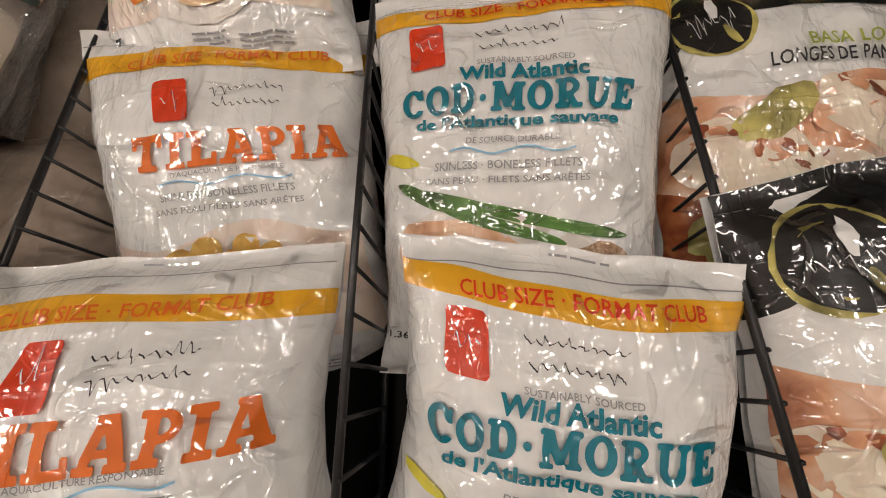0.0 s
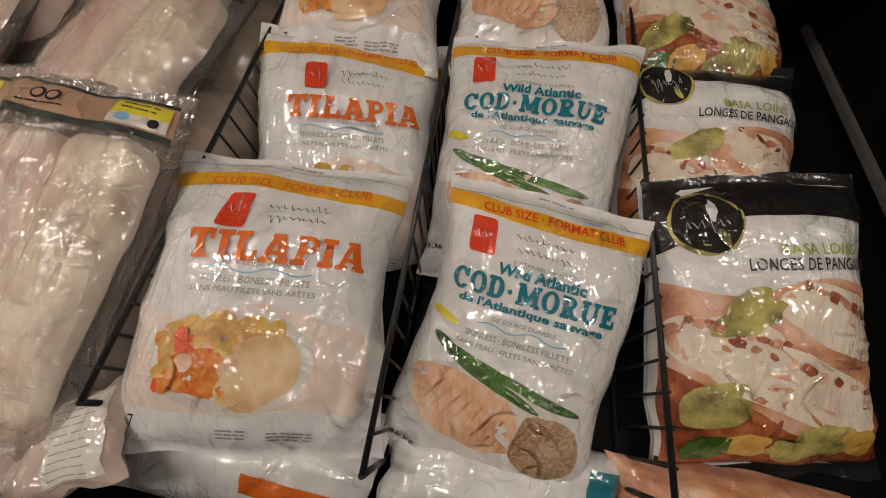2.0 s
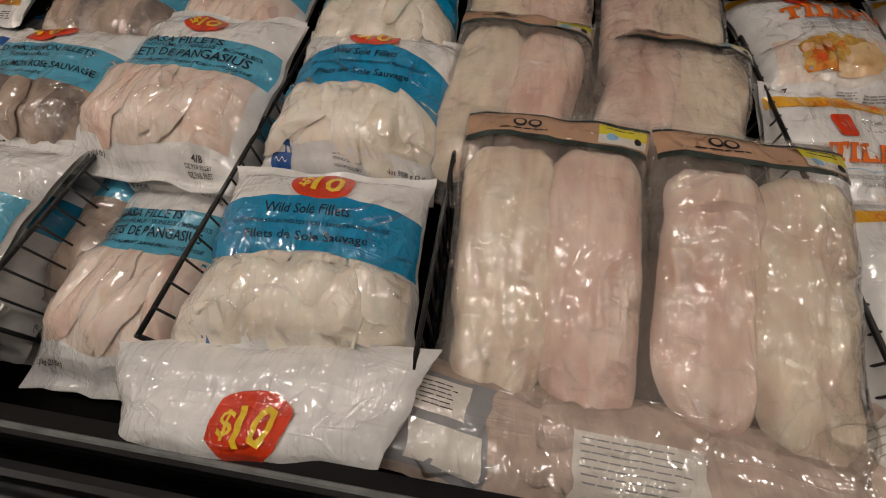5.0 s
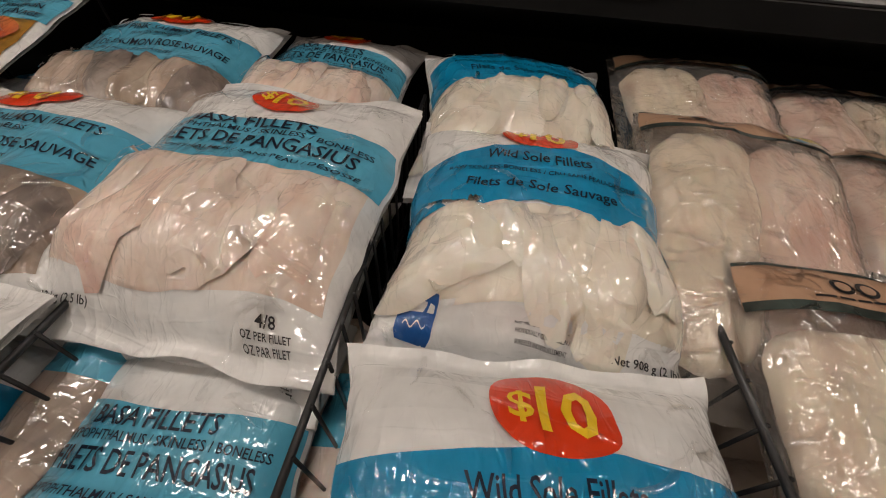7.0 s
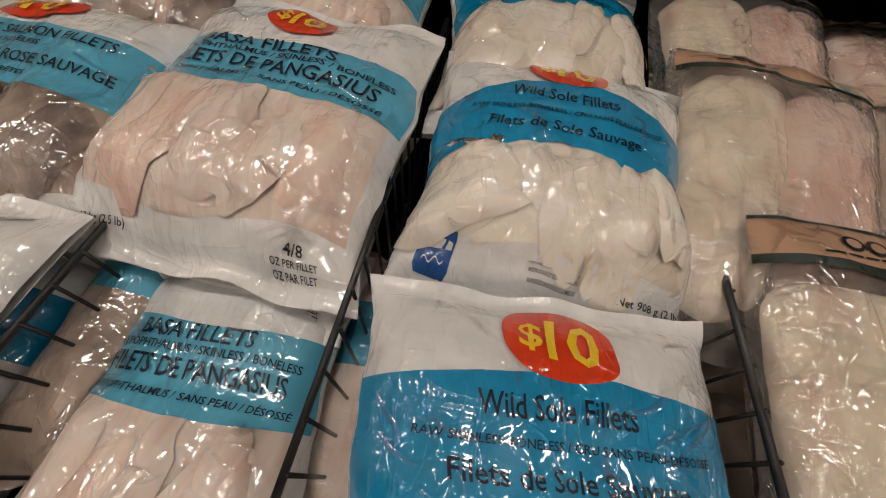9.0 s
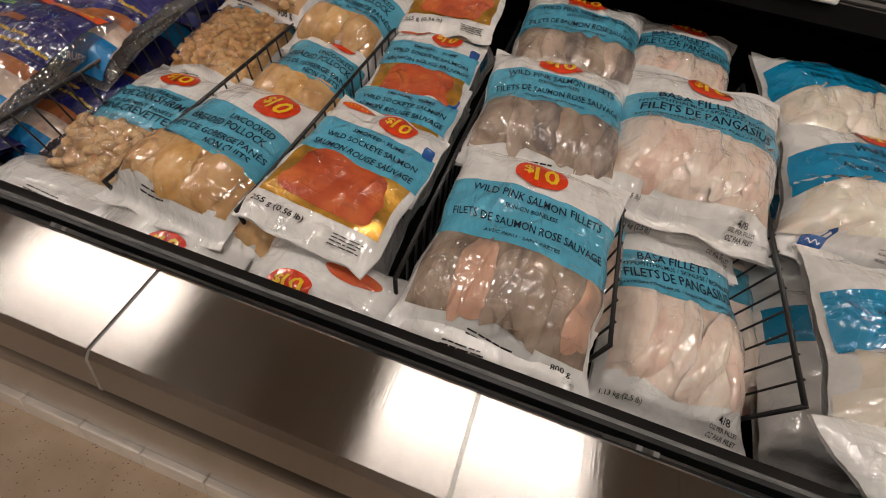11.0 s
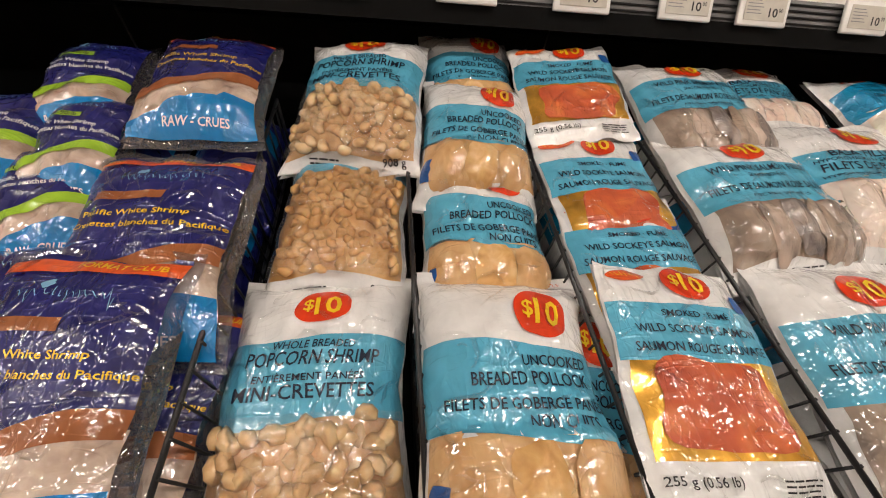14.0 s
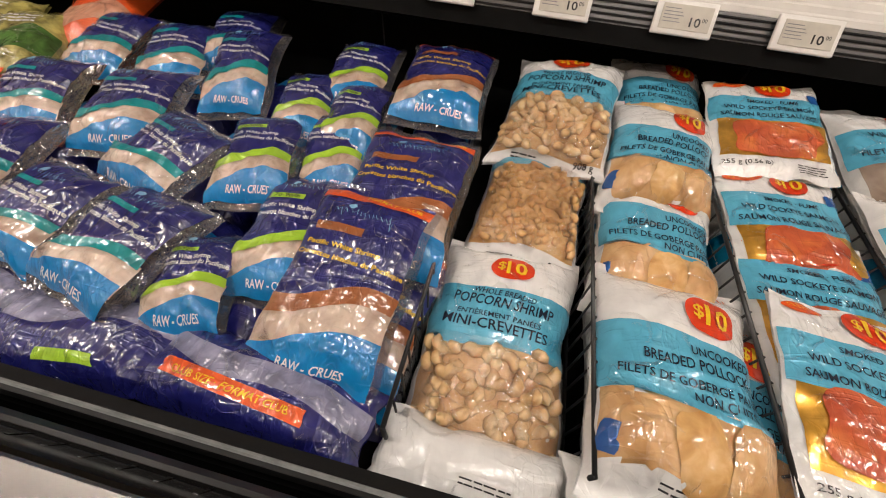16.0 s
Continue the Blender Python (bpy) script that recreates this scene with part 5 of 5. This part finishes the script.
def popcorn_bag(u, v, n, rot, seed, pitch=4, h=0.35, clear=False, w=0.235, roll=0):
    lo, hi = (-0.86 if not clear else -0.78, 0.5 if clear else -0.07)
    b = Bag("popcorn_shrimp_bag", "white and light blue bag of golden popcorn shrimp", u, v, n, w, h, rot, 0.055, pitch, roll, seed, None, group="popcorn shrimp bags", seal=0.06)
    b.pouch(WHITE)
    b.grid("shrimp_window", -0.93, 0.93, const(lo, 0, 0.03, 4, seed), const(hi, 0, 0.02, 4, seed), CRUMB if clear else POLLOCK, 0.0010, label="clear window onto breaded shrimp")
    # curled breaded shrimps pressed against the film
    bm = bmesh.new()
    r = random.Random(seed)
    pts = []
    size = 0.0160 if clear else 0.0205
    for _ in range(2600):
        fx, fy = r.uniform(-0.80, 0.80), r.uniform(lo + 0.06, hi - 0.03)
        if all(((fx - a) * w / 2) ** 2 + ((fy - c) * h / 2) ** 2 > (size * 0.76) ** 2 for a, c in pts):
            pts.append((fx, fy))
    for fx, fy in pts:
        p = b.at(fx, fy, 0)
        turn, curl = r.uniform(0, 6.3), r.uniform(1.6, 3.4)
        big = size * r.uniform(0.38, 0.56)
        ring = []
        for k in range(6):
            a = turn + curl * (k / 5 - 0.5)
            cx, cy = p.x + big * math.cos(a), p.y + big * math.sin(a)
            rad = size * 0.52 * math.sqrt(max(0.12, 1 - (abs(k - 2.5) / 2.9) ** 2))
            loop = []
            for q in range(7):
                s = 2 * math.pi * q / 7
                rr = rad * (1 + 0.18 * noise.noise((cx * 300, cy * 300, q)))
                o = big + rr * math.cos(s)
                loop.append(bm.verts.new((p.x + o * math.cos(a), p.y + o * math.sin(a), p.z + 0.0030 + rr * math.sin(s) * 0.80)))
            ring.append(loop)
        for k in range(5):
            for q in range(7):
                z = (q + 1) % 7
                bm.faces.new((ring[k][q], ring[k][z], ring[k + 1][z], ring[k + 1][q]))
        bm.faces.new(list(reversed(ring[0])))
        bm.faces.new(ring[-1])
    part("breaded_shrimp", bm, CRUMB if clear else FROSTED, b.root, "golden breaded popcorn shrimp")["kind"] = "stuff"
    b.grid("clear_window", -0.96, 0.96, lo - 0.02, hi + 0.02, WINDOWFILM, 0.0130, label="creased clear film")
    b.top, b.dome = (lambda fx: hi), 0.0105
    y0 = hi - 0.03
    b.grid("blue_band", -0.985, 0.985, const(y0, 0, 0.03, 3, seed), const(0.44 if not clear else 0.9, 0, 0.02, 3, seed), BLUE, 0.0018 if not clear else 0.002, label="light blue printed band")
    if not clear:
        b.badge(0.0, 0.68, 0.040, 0.024, 4)
        b.text("WHOLE BREADED", -0.03, 0.39, 0.110, 0.010, INKBLUE)
        b.text("POPCORN SHRIMP", 0.0, 0.30, 0.175, 0.018, INKBLUE)
        b.text("ENTIÈREMENT PANÉES", -0.02, 0.18, 0.145, 0.011, INKBLUE)
        b.text("MINI-CREVETTES", -0.03, 0.085, 0.180, 0.017, INKBLUE)
    b.text("908 g", 0.66, -0.91, 0.038, 0.013, INK, 0.01)
    b.bars(-0.3, -0.90, 0.06, 3, INK, 0.005, 0.002)
    return b


popcorn_bag(-2.377, 0.006, -0.075, -1, 101, 7, 0.37, False, 0.245)
popcorn_bag(-2.355, 0.300, -0.040, -1, 102, 7, 0.30, True, 0.215)
popcorn_bag(-2.328, 0.534, 0.038, -7, 103, 11, 0.345, False, 0.245, -7)


def shrimp_bag(kind, u, v, n, rot, seed, pitch=4, w=0.19, h=0.31, roll=0, thick=0.045):
    """Navy bag of raw shrimp: a coloured swoosh, a clear belly and a bright blue foot."""
    stripe, words = {"brown": (BROWN, "brown"), "lime": (LIME, "lime green"), "teal": (TEALBAND, "sea green")}[kind]
    b = Bag("raw_shrimp_bag", "shiny navy bag of raw shrimp with " + words + " stripe", u, v, n, w, h, rot, thick, pitch, roll, seed, nugget_lumps(0.006, 0.024, -0.75, -0.2, seed), group="navy shrimp bags")
    b.pouch(SHRIMPFILM, "shiny clear film", "clear_pouch")
    b.grid("navy_panel", -0.89, 0.89, const(-0.40, 0.12, 0.05, 3, 0.4), const(0.93, 0, 0.01, 5, seed), NAVY, 0.0016, label="navy printed film")
    b.grid("shrimp_window", -0.92, 0.92, const(-0.72, 0.10, 0.04, 3, 1), const(-0.28, 0.12, 0.05, 3, 0.4), SHRIMP, 0.0034, label="clear window onto grey-pink shrimp")
    b.grid("stripe", -0.91, 0.91, const(-0.34, 0.13, 0.05, 3, 0.4), const(-0.18, 0.11, 0.06, 3, 0.2), stripe, 0.0056, label=words + " printed swoosh")
    b.grid("blue_foot", -0.92, 0.92, -0.92, const(-0.58, 0.15, 0.05, 3, 0.9), SEA, 0.0056, label="bright blue printed foot")
    b.text("RAW - CRUES", 0.1, -0.80, w * 0.48, 0.012, WHITEINK, 0.015, 0.0074, slant=0.2)
    if kind == "brown":
        b.grid("orange_strip", -0.90, 0.90, 0.77, const(0.88, 0, 0.01, 4, seed), FLAME, 0.0034, label="orange-red printed strip")
        b.text("FORMAT CLUB", 0.3, 0.825, w * 0.45, 0.008, YELLOW, off=0.0050)
    tag_y = 0.36
    b.scribble(-0.05, 0.60, w * 0.5, PALEBLUE, seed, 0.0055)
    b.blob("name_fin", -0.30, 0.67, 0.007, 0.005, PALEBLUE, 0.0028, 30, 0.4)
    lab = b.grid("count_label", -0.72, 0.10, tag_y, tag_y + 0.085, stripe, 0.0030)
    if kind == "lime":
        b.text("70-90/lb", -0.30, tag_y + 0.043, w * 0.3, 0.009, INK, parent=lab)
    ink = YELLOW if kind != "teal" else WHITEINK
    b.text("Pacific White Shrimp", -0.15, 0.22, w * 0.62, 0.011, ink if kind == "brown" else WHITEINK)
    b.text("Crevettes blanches du Pacifique", 0.02, 0.11, w * 0.86, 0.011, ink if kind == "brown" else WHITEINK)
    return b


for i, (kind, u, v, n, rot, pitch, w, h) in enumerate((
        ("brown", -2.625, 0.015, 0.000, -4, 12, 0.215, 0.335), ("brown", -2.590, 0.205, 0.000, -1, 10, 0.235, 0.327), ("brown", -2.588, 0.530, 0.048, 0, 6, 0.212, 0.29), ("brown", -2.575, 0.005, -0.085, -7, 5, 0.19, 0.32),
        ("lime", -2.752, 0.090, -0.022, 6, 5, 0.168, 0.283), ("lime", -2.893, 0.240, -0.003, 13, 6, 0.16, 0.25), ("lime", -2.770, 0.305, -0.018, 10, 10, 0.145, 0.23),
        ("lime", -2.880, 0.417, 0.000, 7, 8, 0.14, 0.245), ("lime", -2.760, 0.400, 0.002, 2, 9, 0.14, 0.245), ("lime", -2.80, 0.560, 0.015, 4, 9, 0.165, 0.26), ("lime", -2.855, -0.035, -0.024, 14, 2, 0.13, 0.19),
        ("teal", -2.985, -0.015, 0.004, -14, 3, 0.185, 0.225), ("teal", -3.045, 0.175, 0.014, -22, 11, 0.200, 0.205), ("teal", -3.215, 0.294, 0.010, 10, 11, 0.196, 0.25), ("teal", -3.155, 0.003, 0.008, -10, 12, 0.19, 0.20),
        ("teal", -3.265, 0.508, 0.014, 14, 13, 0.176, 0.25), ("teal", -3.068, 0.484, 0.026, 12, 13, 0.155, 0.29), ("teal", -3.445, 0.282, 0.005, 8, 18, 0.185, 0.22), ("teal", -3.36, 0.08, 0.0, 10, 8, 0.185, 0.26), ("teal", -3.46, 0.52, 0.01, 0, 12, 0.18, 0.25), ("teal", -3.16, 0.62, 0.02, 5, 12, 0.18, 0.25))):
    shrimp_bag(kind, u, v, n, rot, 111 + i, pitch, w, h)


def under_bag(kind, label, u, v, n, w, h, rot, thick, material, seed, group="lower layer bags"):
    b = Bag(kind, label, u, v, n, w, h, rot, thick, 0, 0, seed, None, group=group)
    b.folds = 0
    b.pouch(material)
    if material is not MILK:
        b.grid("printed_band", -0.97, 0.97, 0.1, 0.5, CYAN if material is not NAVY else SEA, 0.0016)
    else:
        b.grid("seal_strip", -0.97, 0.97, 0.86, 0.97, PLATE, 0.0016)
    return b


# the lower layers that carry the bags in sight
k = 200
for u, w, top, mat, label in ((-0.765, 0.245, -0.085, MILK, "milky clear"), (-0.51, 0.245, -0.085, MILK, "milky clear"),
                              (-1.07, 0.24, -0.075, WHITE, "white"), (-1.625, 0.23, -0.065, WHITE, "white"), (-1.91, 0.17, -0.055, WHITE, "white"), (-2.13, 0.17, -0.085, WHITE, "white"),
                              (-2.36, 0.19, -0.15, WHITE, "white"), (-2.60, 0.17, -0.10, NAVY, "navy"), (-2.80, 0.17, -0.085, NAVY, "navy"), (-3.0, 0.17, -0.075, NAVY, "navy"), (-3.2, 0.17, -0.075, NAVY, "navy"), (-3.4, 0.17, -0.075, NAVY, "navy")):
    for v in (0.0, 0.26, 0.52):
        k += 1
        under_bag("lower_frozen_bag", label + " frozen food bag lying under the top layer", u, v, top, w, 0.34, 0, (top + 0.205) / 1.17, mat, k)


def front_bag(kind, label, u, v, n, w, h, rot, pitch, material, seed, thick=0.05, lump=None):
    b = Bag(kind, label, u, v, n, w, h, rot, thick, pitch, 0, seed, lump, group="bags along the front lip", seal=0.05)
    b.pouch(material)
    return b


b = front_bag("tilapia_bag", "white tilapia bag lying under the front row", -0.245, -0.128, -0.148, 0.33, 0.14, -3, 2, WHITE, 301, 0.04)
b.grid("orange_corner", 0.1, 0.99, const(-0.50, -0.15), const(-0.22, -0.1), ORANGE, 0.0014)
b = front_bag("cod_bag", "white cod bag lying under the front row", 0.060, -0.128, -0.156, 0.30, 0.14, -3, 2, WHITE, 302, 0.04)
b.grid("yellow_band", -0.3, 0.9, -0.75, -0.45, GOLD, 0.0014)
b.text("CLUB SIZE", 0.2, -0.6, 0.09, 0.010, RED)
b.grid("teal_corner", 0.7, 0.98, -0.4, 0.7, TEAL, 0.0016)
b = front_bag("basa_loin_bag", "dark basa loin bag lying under the front row", 0.320, -0.130, -0.150, 0.27, 0.13, 0, 4, SPICED, 303, 0.04)
b.grid("black_edge", -0.98, 0.98, -0.98, -0.5, BLACK, 0.0014)
b = front_bag("clear_fillet_bag", "clear fillet bag under the front row showing its barcode", -0.850, -0.160, -0.055, 0.27, 0.13, -8, -6, PINKMILK, 304, 0.02)
lab = b.grid("grey_panel", -0.75, 0.35, -0.85, 0.7, GREY, 0.0016, label="grey printed back panel")
b.grid("barcode_label", -0.5, 0.15, 0.0, 0.6, PLATE, 0.0026, parent=lab)
b.grid("nutrition_label", -0.35, 0.3, -0.75, -0.15, PLATE, 0.0026, parent=lab)
b.bars(-0.18, 0.5, 0.07, 6, INK, 0.005, 0.0012, 0.004)
b = front_bag("clear_fillet_bag", "clear fillet bag under the front row showing its nutrition label", -0.610, -0.165, -0.060, 0.40, 0.12, -2, -6, PINKMILK, 305, 0.02)
lab = b.grid("nutrition_label", -0.60, 0.10, -0.8, 0.2, PLATE, 0.0016, label="white printed back label")
b.bars(-0.26, 0.08, 0.12, 7, GREY, 0.0065, 0.0014, 0.003)
b = front_bag("clear_fillet_bag", "loose corner of a clear bag with nutrition label", -0.395, -0.135, -0.075, 0.12, 0.10, 24, -2, PINKMILK, 306, 0.012)
lab = b.grid("nutrition_label", -0.15, 0.8, -0.8, 0.85, PLATE, 0.0016, label="white nutrition label")
b.bars(0.3, 0.72, 0.045, 11, GREY, 0.008, 0.0011, 0.003)
b = front_bag("basa_fillet_bag", "pale basa bag low beside the wire divider", -1.215, 0.080, -0.150, 0.12, 0.34, 0, 2, BASA, 308)
b.grid("blue_band", -0.95, 0.95, 0.05, 0.5, BLUE, 0.0014)
b = front_bag("pink_salmon_bag", "white pink salmon bag lying under the front row", -1.625, -0.165, -0.045, 0.28, 0.14, -3, -2, WHITE, 309, 0.035)
b.text("800 g", 0.55, -0.78, 0.030, 0.009, INK)
b.bars(-0.2, -0.6, 0.07, 2, INK, 0.005, 0.002)
b = front_bag("pink_salmon_bag", "pale salmon bag low beside the wire divider", -1.480, 0.100, -0.090, 0.10, 0.34, 0, 2, MIXSALMON, 310)
b.grid("blue_band", -0.95, 0.95, 0.0, 0.5, BLUE, 0.0014)
b = front_bag("smoked_salmon_pack", "white smoked salmon pack lying along the lip", -1.880, -0.178, -0.050, 0.25, 0.115, -4, -3, WHITE, 311, 0.035)
b.badge(-0.30, -0.52, 0.036, 0.020, 2)
b.blob("red_patch", 0.35, 0.3, 0.05, 0.012, SMOKED, 0.0018)
b = front_bag("pollock_bag", "white pollock bag lying along the lip, red price badge", -2.130, -0.185, -0.055, 0.28, 0.115, 2, -3, WHITE, 312, 0.035)
b.badge(0.15, -0.55, 0.034, 0.022, 2)
b.scribble(0.0, 0.2, 0.2, FLAME, 9, 0.003)
b = front_bag("popcorn_shrimp_bag", "white popcorn shrimp bag lying along the lip", -2.385, -0.185, -0.075, 0.27, 0.11, -3, -2, WHITE, 313, 0.035)
b.bars(0.2, -0.2, 0.08, 2, INK, 0.006, 0.002)
b = front_bag("raw_shrimp_bag", "navy shrimp bag slumped over the lip, orange strip", -2.690, -0.160, -0.040, 0.36, 0.12, -5, -3, NAVY, 314)
b.grid("orange_strip", -0.75, 0.55, const(-0.45, -0.06), const(-0.1, -0.06), FLAME, 0.0016, label="orange-red printed strip")
b.text("CLUB SIZE · FORMAT CLUB", -0.1, -0.28, 0.19, 0.010, YELLOW)
b.grid("clear_margin", -0.98, 0.98, const(-0.02, -0.1, 0.1, 5), const(0.5, -0.1, 0.1, 4), HAZE, 0.0014, label="pale clear film margin")
for q, (u, v, rot) in enumerate(((-2.960, -0.150, 6), (-3.240, -0.145, -4), (-3.50, -0.14, 3))):
    b = front_bag("raw_shrimp_bag", "navy and pale blue shrimp bag lying along the lip", u, v, -0.045, 0.34, 0.14, rot, -3, NAVY, 315 + q)
    b.grid("pale_margin", -0.98, 0.98, const(0.1, 0.1, 0.12, 5), const(0.7, -0.1, 0.12, 4), HAZE, 0.0014, label="pale clear film margin")
    b.grid("lime_print", -0.2, 0.3, -0.7, -0.5, LIME, 0.0014)


def far_bags():
    for u, v, n, rot, first, second, words, sd in ((-3.66, 0.44, 0.012, 18, LETTUCE, BEAN, "olive green", 331), (-3.58, 0.62, 0.02, 8, FLAME, SALMONPINK, "orange", 332), (-3.66, 0.18, 0.0, 14, FLAME, SPICED, "orange", 333), (-3.86, 0.50, 0.0, 12, LETTUCE, BLACK, "olive green", 334), (-3.86, 0.22, 0.0, 12, LETTUCE, BLACK, "olive green", 335), (-4.06, 0.36, 0.0, 5, BLACK, BEAN, "dark green", 336)):
        b = front_bag("vegetable_bag", "shiny " + words + " frozen food bag at the far end", u, v, n, 0.20, 0.28, rot, 10, first, sd)
        b.grid("dark_band", -0.97, 0.97, const(-0.5, 0.1, 0.1, 4), const(0.1, 0.1, 0.12, 4), second, 0.0014)
        b.bars(0, 0.5, 0.12, 3, WHITEINK, 0.014, 0.006)


far_bags()


def clear_strip(u0, u1, v, n):
    d = new("label_strip")
    bm = bmesh.new()
    box(bm, (u0, v - 0.002, n), (u1, v + 0.002, n + 0.012), 0.001)
    part("strip", bm, RAILWHITE, d)
    bm = bmesh.new()
    rod(bm, ((u0 + u1) / 2, v, n + 0.002), ((u0 + u1) / 2, v, -0.2), 0.002)
    part("stem", bm, WIRE, d)
    d.matrix_world = deck(0, 0, 0)
    return tagged(d, "thin white label strip standing at the back of the deck", "label strip", "label strips")


clear_strip(-1.99, -1.83, 0.755, 0.060)
clear_strip(-2.90, -2.73, 0.755, 0.060)


def end_strip():
    bm = bmesh.new()
    box(bm, (0.608, -0.2, -0.006), (0.6195, 0.85, 0.006), 0.001)
    ob = new("end_trim", mesh_of("end_trim", bm, ENDTRIM, False))
    ob.matrix_world = pose(0, 0, 0.84, math.degrees(math.atan(0.405)))
    tagged(ob, "thin metal trim strip on the black end panel", "trim", kind="structure")


end_strip()

for bag in BAGS:
    bag.creases()
